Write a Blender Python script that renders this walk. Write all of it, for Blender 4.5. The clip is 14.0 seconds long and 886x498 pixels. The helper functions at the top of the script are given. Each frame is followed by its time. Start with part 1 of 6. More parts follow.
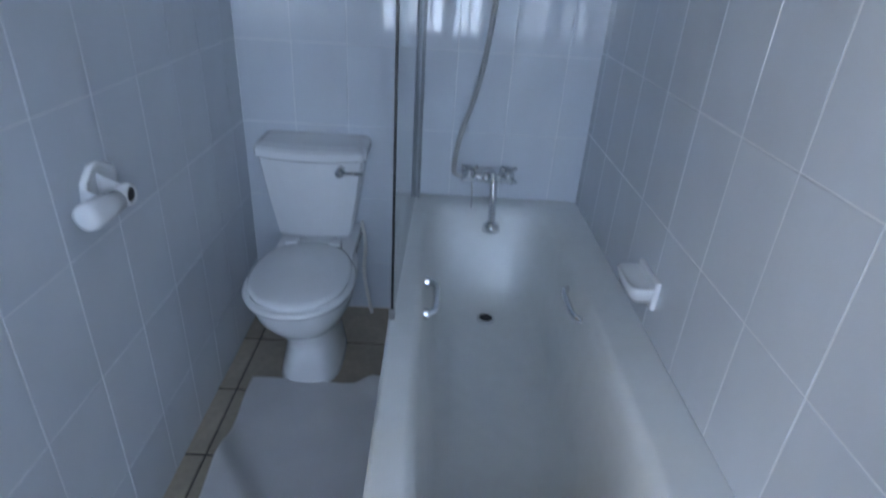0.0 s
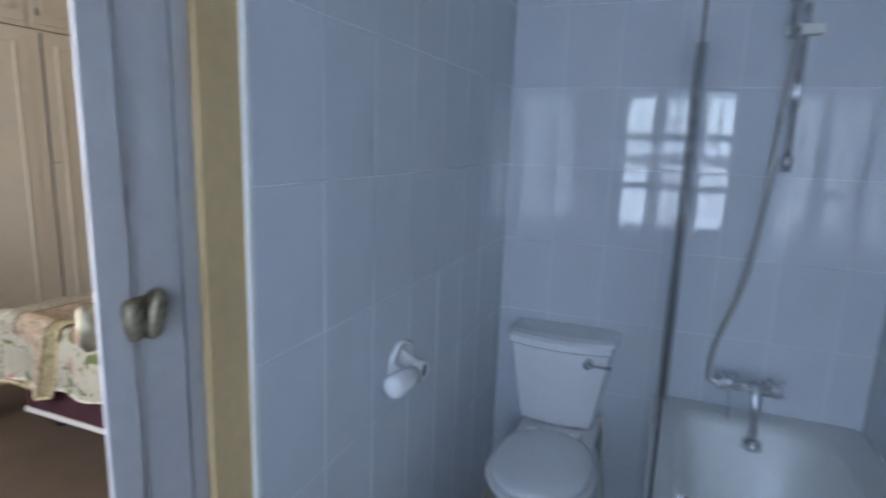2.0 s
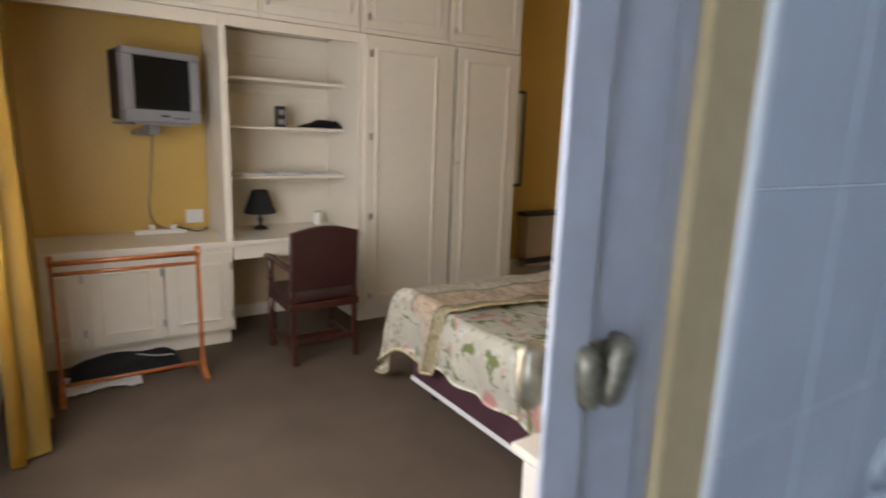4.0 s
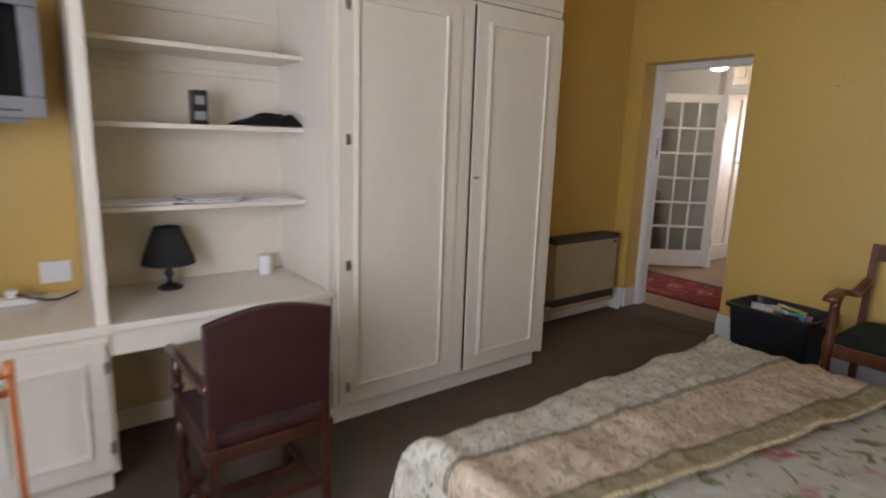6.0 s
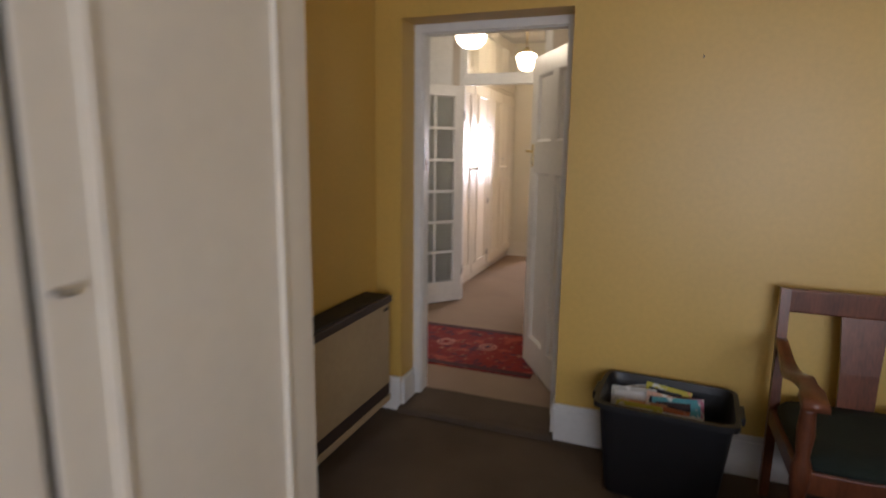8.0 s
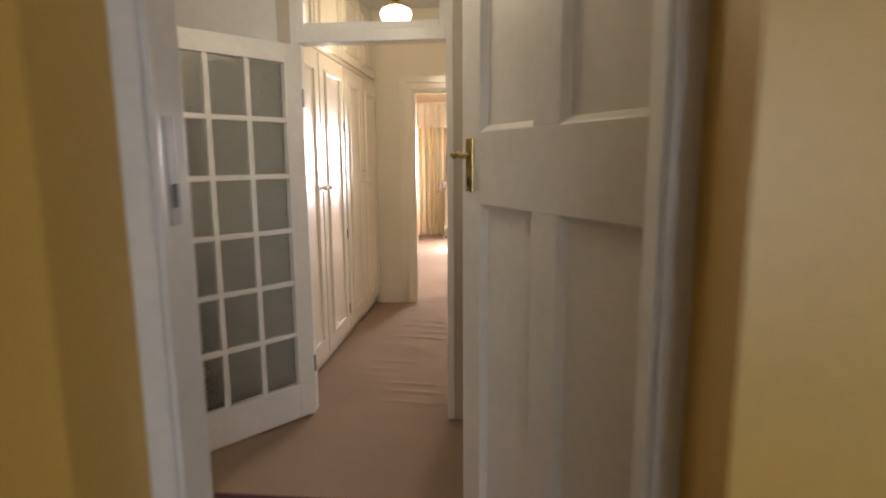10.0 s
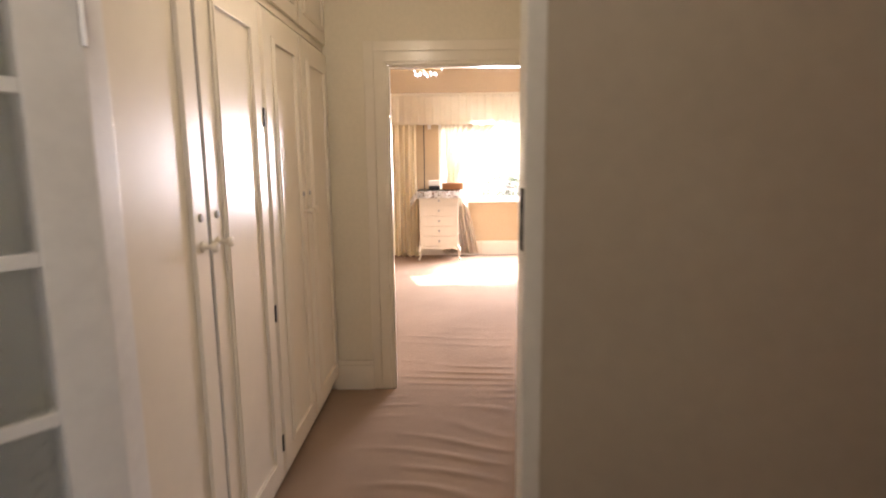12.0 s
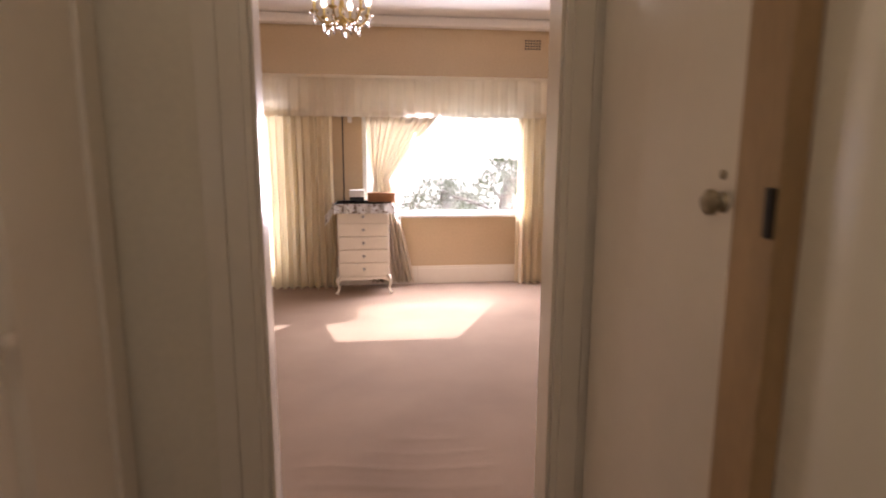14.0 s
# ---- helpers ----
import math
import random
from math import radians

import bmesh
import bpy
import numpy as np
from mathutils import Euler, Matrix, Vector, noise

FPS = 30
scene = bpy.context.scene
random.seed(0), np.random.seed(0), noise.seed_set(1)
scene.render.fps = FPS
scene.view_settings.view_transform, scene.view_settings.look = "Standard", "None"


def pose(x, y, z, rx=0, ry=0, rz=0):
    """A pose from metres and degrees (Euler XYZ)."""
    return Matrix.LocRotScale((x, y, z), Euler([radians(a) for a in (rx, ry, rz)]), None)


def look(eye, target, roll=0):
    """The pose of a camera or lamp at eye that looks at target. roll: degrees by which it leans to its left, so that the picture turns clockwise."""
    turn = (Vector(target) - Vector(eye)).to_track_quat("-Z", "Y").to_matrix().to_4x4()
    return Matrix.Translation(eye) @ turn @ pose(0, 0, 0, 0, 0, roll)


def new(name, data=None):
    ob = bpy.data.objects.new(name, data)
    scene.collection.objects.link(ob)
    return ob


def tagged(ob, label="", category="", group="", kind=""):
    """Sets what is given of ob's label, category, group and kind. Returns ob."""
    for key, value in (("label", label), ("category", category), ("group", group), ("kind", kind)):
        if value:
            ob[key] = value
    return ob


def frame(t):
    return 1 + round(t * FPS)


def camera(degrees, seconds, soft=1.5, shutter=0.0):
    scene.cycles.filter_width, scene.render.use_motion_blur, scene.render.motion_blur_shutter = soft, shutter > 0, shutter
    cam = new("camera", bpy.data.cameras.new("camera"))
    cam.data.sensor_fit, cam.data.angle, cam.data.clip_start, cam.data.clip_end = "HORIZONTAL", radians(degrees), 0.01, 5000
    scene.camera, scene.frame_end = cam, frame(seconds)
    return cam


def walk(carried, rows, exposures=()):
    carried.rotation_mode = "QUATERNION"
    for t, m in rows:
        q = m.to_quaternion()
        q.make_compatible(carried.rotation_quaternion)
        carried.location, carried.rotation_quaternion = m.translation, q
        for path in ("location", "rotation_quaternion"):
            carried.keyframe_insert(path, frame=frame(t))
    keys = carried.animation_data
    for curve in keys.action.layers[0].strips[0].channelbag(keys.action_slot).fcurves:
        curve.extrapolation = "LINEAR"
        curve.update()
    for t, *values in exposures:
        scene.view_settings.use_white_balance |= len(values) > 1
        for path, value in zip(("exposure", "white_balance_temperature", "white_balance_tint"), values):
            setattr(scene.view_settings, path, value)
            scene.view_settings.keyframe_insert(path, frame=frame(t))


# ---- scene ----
cam = camera(76.3, 14.0, soft=1.9, shutter=0.6)
PATH = [
    (0, (-0.056, 0.038, 1.448), (0.002, 1.81, 0.523), 3.7),
    (0.5, (-0.029, -0.01, 1.495), (-0.098, 1.854, 0.775), 2.6),
    (1, (0.003, -0.03, 1.552), (-0.27, 1.869, 0.985), 1.7),
    (1.5, (-0.084, -0.075, 1.553), (-0.553, 1.82, 1.119), 1.7),
    (2, (-0.181, -0.069, 1.523), (-0.893, 1.762, 1.148), 2.0),
    (2.5, (-0.25, -0.05, 1.512), (-1.245, 1.642, 1.133), 2.0),
    (3, (-0.294, -0.061, 1.514), (-1.554, 1.442, 1.123), 2.0),
    (3.5, (-0.338, -0.028, 1.506), (-1.817, 1.259, 1.109), 1.9),
    (4, (-0.488, 0.068, 1.483), (-2.113, 1.167, 1.092), 2.0),
    (4.2, (-0.585, 0.147, 1.466), (-2.267, 1.158, 1.081), 1.7),
    (6.3, (-2.267, 0.912, 1.497), (-3.743, 2.203, 1.104), 2.0),
    (6.5, (-2.458, 1.039, 1.489), (-3.857, 2.416, 1.106), 1.8),
    (7, (-2.922, 1.371, 1.479), (-4.107, 2.939, 1.107), 1.6),
    (7.5, (-3.296, 1.786, 1.479), (-4.206, 3.531, 1.122), 1.2),
    (8, (-3.605, 2.274, 1.481), (-4.3, 4.117, 1.134), 0.8),
    (8.2, (-3.702, 2.479, 1.47), (-4.294, 4.359, 1.128), 0.7),
    (10.3, (-4.371, 4.68, 1.467), (-4.525, 6.649, 1.152), -0.5),
    (10.5, (-4.406, 4.881, 1.47), (-4.54, 6.851, 1.152), -0.4),
    (11, (-4.493, 5.368, 1.508), (-4.603, 7.339, 1.188), 0.3),
    (11.5, (-4.567, 5.834, 1.548), (-4.65, 7.807, 1.231), -0.2),
    (12, (-4.684, 6.34, 1.55), (-4.732, 8.314, 1.231), -0.6),
    (12.5, (-4.781, 6.816, 1.54), (-4.775, 8.791, 1.224), -0.4),
    (13, (-4.8, 7.306, 1.533), (-4.689, 9.278, 1.219), -0.7),
    (13.5, (-4.776, 7.79, 1.558), (-4.625, 9.76, 1.243), -0.2),
    (14, (-4.764, 8.29, 1.62), (-4.54, 10.25, 1.289), 0.2),
]
walk(cam, [(t, look(eye, target, roll)) for t, eye, target, roll in PATH],
     exposures=[(0, 2.35, 6500, 10), (2, 2.25, 6550, 10), (3.5, 2.25, 6800, 10), (4.2, 2.35, 7000, 12), (6.5, 2.52, 5850, 13), (7.1, 2.34, 5650, 13), (7.6, 2.28, 6100, 14), (8.2, 2.42, 6450, 14),
                (10.3, 2.42, 6600, 11), (11, 2.27, 6650, 12), (11.5, 2.42, 6750, 14), (12.5, 2.0, 6200, 16), (13.2, 1.7, 6300, 18), (14, 1.15, 6320, 21)])

# ---- light ----
world = bpy.data.worlds.new("sky_world")
scene.world = world
world.use_nodes = True
wn = world.node_tree.nodes
sky = wn.new("ShaderNodeTexSky")
sky.sky_type = "NISHITA"
sky.sun_disc = False
SUN_ELEV, SUN_AZ = radians(40.5), radians(26.4)
sky.sun_elevation, sky.sun_rotation = SUN_ELEV, SUN_AZ
wn["Background"].inputs["Strength"].default_value = 0.1
world.node_tree.links.new(sky.outputs[0], wn["Background"].inputs[0])
sun = new("sun", bpy.data.lights.new("sun", "SUN"))
sun.data.energy, sun.data.angle, sun.data.color = 5.0, radians(0.5), (1, 0.97, 0.93)
sun.matrix_world = look((0, 0, 0), (-math.sin(SUN_AZ), -math.cos(SUN_AZ), -math.tan(SUN_ELEV)))


def window_light(x, y, z, tx, ty, tz, w, h, power, colour):
    """Sky light entering through one window opening."""
    lamp = new("window_light", bpy.data.lights.new("window_light", "AREA"))
    lamp.data.shape, lamp.data.size, lamp.data.size_y = "RECTANGLE", w, h
    lamp.data.energy, lamp.data.color = power, colour
    lamp.matrix_world = look((x, y, z), (tx, ty, tz))
    return lamp


def bulb(x, y, z, power, colour, r=0.05):
    lamp = new("bulb_light", bpy.data.lights.new("bulb_light", "POINT"))
    lamp.data.energy, lamp.data.color, lamp.data.shadow_soft_size = power, colour, r
    lamp.location = (x, y, z)
    return lamp


window_light(-0.11, -1.53, 1.48, -0.11, 2.0, 0.95, 1.15, 1.5, 13.2, (0.53, 0.69, 1.0))
window_light(-2.25, -0.26, 1.4, -2.4, 4, 0.95, 2.0, 1.25, 14.3, (0.88, 0.91, 1.02))
window_light(-3.7, 15.02, 1.48, -4.2, 10, 0.6, 1.3, 1.1, 72, (0.97, 0.9, 0.96))
window_light(-6.03, 15.13, 1.3, -5.9, 10, 0.9, 0.4, 1.85, 2.2, (1.0, 0.92, 0.9))
bulb(-4.93, 6.3, 2.22, 0.78, (1.0, 0.86, 0.66), 0.09)
bulb(-5.0, 8.4, 2.4, 1.1, (1.0, 0.78, 0.55), 0.09)


# ---- materials ----
def shader(name):
    m = bpy.data.materials.new(name)
    m.use_nodes = True
    return m, m.node_tree.nodes, m.node_tree.links, m.node_tree.nodes["Principled BSDF"]


def paint(name, col, rough=0.5, var=0.1, scale=3.0, fine=60.0, bump=0.05, metal=0.0, coat=0.0, stretch=(1, 1, 1), piece=0.0, spec=0.5):
    """A surface with variation at two scales and fine relief; stretch draws the grain out."""
    m, n, l, b = shader(name)
    tc, mp = n.new("ShaderNodeTexCoord"), n.new("ShaderNodeMapping")
    mp.inputs["Scale"].default_value = stretch
    l.new(tc.outputs["Object"], mp.inputs["Vector"])
    big, small = n.new("ShaderNodeTexNoise"), n.new("ShaderNodeTexNoise")
    big.inputs["Scale"].default_value, big.inputs["Detail"].default_value = scale, 4
    small.inputs["Scale"].default_value, small.inputs["Detail"].default_value = fine, 3
    for t in (big, small):
        l.new(mp.outputs[0], t.inputs["Vector"])
    mix = n.new("ShaderNodeMath")
    mix.operation = "MULTIPLY_ADD"
    mix.inputs[1].default_value = 0.6
    l.new(big.outputs["Fac"], mix.inputs[0])
    half = n.new("ShaderNodeMath")
    half.operation = "MULTIPLY"
    half.inputs[1].default_value = 0.4
    l.new(small.outputs["Fac"], half.inputs[0])
    l.new(half.outputs[0], mix.inputs[2])
    src = mix.outputs[0]
    if piece:
        info, add = n.new("ShaderNodeObjectInfo"), n.new("ShaderNodeMath")
        add.operation = "MULTIPLY_ADD"
        add.inputs[1].default_value = piece
        l.new(info.outputs["Random"], add.inputs[0])
        l.new(src, add.inputs[2])
        src = add.outputs[0]
    ramp = n.new("ShaderNodeValToRGB")
    lo, hi = (max(0, 1 - 2.2 * var), 1 + var)
    e = ramp.color_ramp.elements
    e[0].position, e[1].position = 0.3, 0.7
    e[0].color = (*[c * lo for c in col], 1)
    e[1].color = (*[min(1, c * hi) for c in col], 1)
    l.new(src, ramp.inputs[0])
    l.new(ramp.outputs[0], b.inputs["Base Color"])
    b.inputs["Roughness"].default_value, b.inputs["Metallic"].default_value = rough, metal
    b.inputs["Coat Weight"].default_value = coat
    b.inputs["Specular IOR Level"].default_value = spec
    if bump:
        bp = n.new("ShaderNodeBump")
        bp.inputs["Strength"].default_value, bp.inputs["Distance"].default_value = bump, 0.01
        l.new(mix.outputs[0], bp.inputs["Height"])
        l.new(bp.outputs[0], b.inputs["Normal"])
    return m


def glass(name, col=(0.95, 0.97, 0.96), rough=0.0, ripple=0.0, scale=30, alpha=1.0):
    m, n, l, b = shader(name)
    b.inputs["Base Color"].default_value = (*col, 1)
    b.inputs["Roughness"].default_value = rough
    b.inputs["Transmission Weight"].default_value = alpha
    b.inputs["IOR"].default_value = 1.45
    if ripple:
        t, bp = n.new("ShaderNodeTexNoise"), n.new("ShaderNodeBump")
        t.inputs["Scale"].default_value = scale
        tc = n.new("ShaderNodeTexCoord")
        l.new(tc.outputs["Object"], t.inputs["Vector"])
        bp.inputs["Strength"].default_value, bp.inputs["Distance"].default_value = ripple, 0.01
        l.new(t.outputs["Fac"], bp.inputs["Height"])
        l.new(bp.outputs[0], b.inputs["Normal"])
    return m


def cloth(name, col, through_light=0.35, var=0.08, stripes=None, stretch=(1, 1, 1)):
    """Woven fabric that lets some light through; stripes = (colour, scale) runs down the folds."""
    m = paint(name, col, 0.9, var, 5, 250, 0.15, spec=0.15, stretch=stretch)
    n, l = m.node_tree.nodes, m.node_tree.links
    b, out = n["Principled BSDF"], n["Material Output"]
    ramp = n["Color Ramp"]
    colour = ramp.outputs[0]
    if stripes:
        uv, w, mx = n.new("ShaderNodeUVMap"), n.new("ShaderNodeTexWave"), n.new("ShaderNodeMix")
        w.inputs["Scale"].default_value = stripes[1]
        l.new(uv.outputs[0], w.inputs["Vector"])
        mx.data_type = "RGBA"
        l.new(w.outputs["Fac"], mx.inputs[0])
        l.new(colour, mx.inputs[6])
        mx.inputs[7].default_value = (*stripes[0], 1)
        colour = mx.outputs[2]
        l.new(colour, b.inputs["Base Color"])
    tr, mix = n.new("ShaderNodeBsdfTranslucent"), n.new("ShaderNodeMixShader")
    l.new(colour, tr.inputs["Color"])
    mix.inputs[0].default_value = through_light
    l.new(b.outputs[0], mix.inputs[1])
    l.new(tr.outputs[0], mix.inputs[2])
    l.new(mix.outputs[0], out.inputs["Surface"])
    return m


def printed(name, base, spots, scale, rough=0.9, cells=0.0):
    """A printed fabric: blotches of several colours over a ground, each a thresholded noise of its own seed."""
    m = paint(name, base, rough, 0.08, 6, 200, 0.2, spec=0.15)
    n, l = m.node_tree.nodes, m.node_tree.links
    b = n["Principled BSDF"]
    colour = n["Color Ramp"].outputs[0]
    tc = n.new("ShaderNodeTexCoord")
    for i, (c, size, cut) in enumerate(spots):
        mp, v, r, mx = n.new("ShaderNodeMapping"), n.new("ShaderNodeTexNoise"), n.new("ShaderNodeValToRGB"), n.new("ShaderNodeMix")
        mp.inputs["Location"].default_value = (3.7 * i, 1.3 * i, 2.1 * i)
        v.inputs["Scale"].default_value, v.inputs["Detail"].default_value, v.inputs["Distortion"].default_value = scale * size, 2.5, 0.6
        l.new(tc.outputs["Object"], mp.inputs["Vector"])
        l.new(mp.outputs[0], v.inputs["Vector"])
        e = r.color_ramp.elements
        e[0].position, e[1].position = cut, cut + 0.06
        e[0].color, e[1].color = (0, 0, 0, 1), (1, 1, 1, 1)
        l.new(v.outputs["Fac"], r.inputs[0])
        mx.data_type = "RGBA"
        l.new(r.outputs[0], mx.inputs[0])
        l.new(colour, mx.inputs[6])
        mx.inputs[7].default_value = (*c, 1)
        colour = mx.outputs[2]
    l.new(colour, b.inputs["Base Color"])
    return m


def glow(name, col, strength):
    m, n, l, b = shader(name)
    b.inputs["Base Color"].default_value = (*col, 1)
    b.inputs["Emission Color"].default_value = (*col, 1)
    b.inputs["Emission Strength"].default_value = strength
    b.inputs["Roughness"].default_value = 0.3
    return m


YELLOW = paint("yellow_wall_paint", (0.62, 0.405, 0.095), 0.45, 0.05, 1.2, 40, 0.06, spec=0.75)
WHITEPOST = paint("grey_white_post_paint", (0.58, 0.57, 0.58), 0.4, 0.05, 2, 30, 0.05)
CREAMWALL = paint("cream_wall_paint", (0.74, 0.68, 0.55), 0.55, 0.04, 1.2, 40, 0.05)
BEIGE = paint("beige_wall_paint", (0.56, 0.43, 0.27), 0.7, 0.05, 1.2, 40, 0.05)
WHITEWALL = paint("white_wall_paint", (0.74, 0.74, 0.72), 0.65, 0.04, 1.5, 40, 0.05)
# Gloss wall paint greyed to hold the shade on the passage doorway wall.
SHADEGREY = paint("shade_greyed_gloss_paint", (0.5, 0.44, 0.36), 0.32, 0.05, 1.5, 25, 0.05)
CEIL = paint("ceiling_paint", (0.8, 0.78, 0.74), 0.85, 0.03, 1, 30, 0.04)
CREAM = paint("cream_gloss_paint", (0.77, 0.71, 0.6), 0.28, 0.025, 1.2, 14, 0.02, coat=0.2)
CREAMOLD = paint("worn_cream_paint", (0.76, 0.705, 0.6), 0.36, 0.03, 1.1, 18, 0.025)
WHITE = paint("white_gloss_paint", (0.78, 0.765, 0.73), 0.3, 0.05, 2, 30, 0.05)
TILE = paint("pale_glazed_tile", (0.63, 0.665, 0.71), 0.035, 0.03, 2.5, 9, 0.02, piece=0.06, stretch=(1, 1, 0.35))
GROUT = paint("white_grout", (0.76, 0.78, 0.8), 0.6, 0.08, 8, 90, 0.2)
FLOORTILE = paint("beige_floor_tile", (0.42, 0.36, 0.28), 0.35, 0.12, 7, 45, 0.05, piece=0.1)
DGROUT = paint("dark_grout", (0.07, 0.06, 0.055), 0.9, 0.1, 8, 90, 0.2)
CARPET = paint("brown_carpet", (0.125, 0.093, 0.068), 0.97, 0.16, 2.2, 420, 0.5, spec=0.1)
CARPET2 = paint("beige_carpet", (0.31, 0.224, 0.162), 0.97, 0.10, 1.6, 420, 0.45, spec=0.1)
CERAMIC = paint("white_ceramic", (0.8, 0.81, 0.82), 0.1, 0.02, 3, 20, 0.0, coat=0.4)
ENAMEL = paint("white_bath_enamel", (0.76, 0.78, 0.77), 0.32, 0.03, 3, 20, 0.0, coat=0.08)
CHROME = paint("chrome", (0.75, 0.76, 0.78), 0.12, 0.05, 5, 40, 0.0, metal=1)
STEEL = paint("brushed_steel", (0.5, 0.5, 0.5), 0.35, 0.1, 5, 80, 0.05, metal=1)
BRASS = paint("worn_brass", (0.55, 0.4, 0.16), 0.28, 0.25, 14, 60, 0.05, metal=1)
OLDBRASS = paint("dull_brass", (0.43, 0.37, 0.26), 0.42, 0.25, 20, 70, 0.1, metal=0.8)
CHANNEL = paint("grey_anodised_metal", (0.3, 0.32, 0.34), 0.45, 0.08, 5, 60, 0.03, metal=0.4)
DARKSTEEL = paint("dark_steel", (0.09, 0.085, 0.08), 0.4, 0.2, 10, 80, 0.05, metal=0.7)
BLACK = paint("black_plastic", (0.012, 0.012, 0.014), 0.42, 0.1, 8, 120, 0.05)
BLACKCLOTH = paint("black_fabric", (0.02, 0.021, 0.024), 0.9, 0.2, 10, 300, 0.2)
DARKWOOD = paint("dark_mahogany", (0.058, 0.018, 0.011), 0.32, 0.3, 4, 40, 0.06, coat=0.25, stretch=(3, 3, 0.6))
LEATHER = paint("maroon_leather", (0.04, 0.011, 0.01), 0.45, 0.25, 5, 90, 0.15)
REDWOOD = paint("red_brown_wood", (0.16, 0.05, 0.022), 0.35, 0.28, 4, 40, 0.06, coat=0.25, stretch=(3, 3, 0.6))
PINE = paint("varnished_pine", (0.42, 0.13, 0.035), 0.33, 0.2, 4, 50, 0.05, coat=0.3, stretch=(4, 0.8, 4))
VELVET = paint("dark_green_velvet", (0.014, 0.022, 0.016), 0.95, 0.2, 6, 200, 0.2)
BROWNDOOR = paint("varnished_brown_door", (0.34, 0.13, 0.05), 0.35, 0.2, 2.5, 40, 0.05, coat=0.2, stretch=(3, 3, 0.4))
TOWEL = paint("white_towelling", (0.9, 0.9, 0.91), 0.98, 0.03, 6, 330, 0.2, spec=0.1)
PAPER = paint("white_paper", (0.78, 0.77, 0.74), 0.8, 0.05, 6, 60, 0.02)
FROST = glass("frosted_glass", (0.9, 0.92, 0.88), 0.14, 1.0, 55, 0.97)
CLEAR = glass("clear_glass")
SCREENGLASS = glass("bath_screen_glass", (0.93, 0.97, 0.96))


# ---- mesh helpers ----
def mesh_of(name, bm, mat, smooth=False):
    me = bpy.data.meshes.new(name)
    bmesh.ops.recalc_face_normals(bm, faces=bm.faces)
    if smooth:
        for f in bm.faces:
            f.smooth = True
    bm.to_mesh(me)
    bm.free()
    me.materials.append(mat)
    return me


def part(name, bm, mat, parent=None, label="", smooth=False):
    ob = new(name, mesh_of(name, bm, mat, smooth))
    ob.parent = parent
    return tagged(ob, label)


def thing(name, label, category, x=0, y=0, z=0, rz=0, group="", kind=""):
    ob = new(name)
    ob.empty_display_size = 0.1
    ob.matrix_basis = pose(x, y, z, 0, 0, rz)
    return tagged(ob, label, category, group, kind)


def setting(name, bm, mat, label, category, smooth=False):
    return tagged(new(name, mesh_of(name, bm, mat, smooth)), label, category, kind="structure")


def add_box(bm, x0, y0, z0, x1, y1, z1, bevel=0.0, seg=2):
    m = Matrix.LocRotScale(((x0 + x1) / 2, (y0 + y1) / 2, (z0 + z1) / 2), None, (abs(x1 - x0), abs(y1 - y0), abs(z1 - z0)))
    v = bmesh.ops.create_cube(bm, size=1, matrix=m)["verts"]
    if bevel:
        edges = list({e for w in v for e in w.link_edges})
        bmesh.ops.bevel(bm, geom=edges, offset=bevel, segments=seg, affect="EDGES", profile=0.6)
    return bm


def boxes(*items, bevel=0.0):
    bm = bmesh.new()
    for b in items:
        add_box(bm, *b, bevel=bevel)
    return bm


def box(x0, y0, z0, x1, y1, z1, bevel=0.003, seg=2):
    return add_box(bmesh.new(), x0, y0, z0, x1, y1, z1, bevel, seg)


def loft(rings, close_start=True, close_end=True, bm=None):
    """Skin through rings of points, all of one length."""
    bm = bm or bmesh.new()
    rows = [[bm.verts.new(p) for p in r] for r in rings]
    k = len(rows[0])
    for a, b in zip(rows, rows[1:]):
        for i in range(k):
            bm.faces.new((a[i], a[(i + 1) % k], b[(i + 1) % k], b[i]))
    if close_start:
        bm.faces.new(rows[0][::-1])
    if close_end:
        bm.faces.new(rows[-1])
    return bm


def oval(cx, cy, z, w, d, n=32, power=2.0):
    """A ring: power 2 is an ellipse, more is squarer."""
    pts = []
    for i in range(n):
        a = 2 * math.pi * i / n
        c, s = math.cos(a), math.sin(a)
        pts.append((cx + w / 2 * math.copysign(abs(c) ** (2 / power), c), cy + d / 2 * math.copysign(abs(s) ** (2 / power), s), z))
    return pts


def turned(profile, n=20, cx=0, cy=0, bm=None):
    """A lathe shape from (radius, height) pairs."""
    return loft([oval(cx, cy, z, 2 * r, 2 * r, n) for r, z in profile], bm=bm)


def tube(points, r, n=10, bm=None, taper=None):
    """A round bar along points."""
    pts = [Vector(p) for p in points]
    rings, side = [], None
    for i, p in enumerate(pts):
        d = (pts[min(i + 1, len(pts) - 1)] - pts[max(i - 1, 0)]).normalized()
        if side is None:
            side = d.orthogonal().normalized()
        side = (side - d * side.dot(d)).normalized()
        up = d.cross(side)
        rr = r * (taper[i] if taper else 1)
        rings.append([p + (side * math.cos(2 * math.pi * k / n) + up * math.sin(2 * math.pi * k / n)) * rr for k in range(n)])
    return loft(rings, bm=bm)


def arc(points, steps=8):
    """A smooth line through control points (Catmull-Rom)."""
    p = [Vector(q) for q in points]
    p = [2 * p[0] - p[1], *p, 2 * p[-1] - p[-2]]
    out = []
    for i in range(1, len(p) - 2):
        for k in range(steps):
            t = k / steps
            a, b, c, d = p[i - 1:i + 3]
            out.append(0.5 * (2 * b + (c - a) * t + (2 * a - 5 * b + 4 * c - d) * t * t + (3 * b - a - 3 * c + d) * t ** 3))
    return out + [p[-2]]


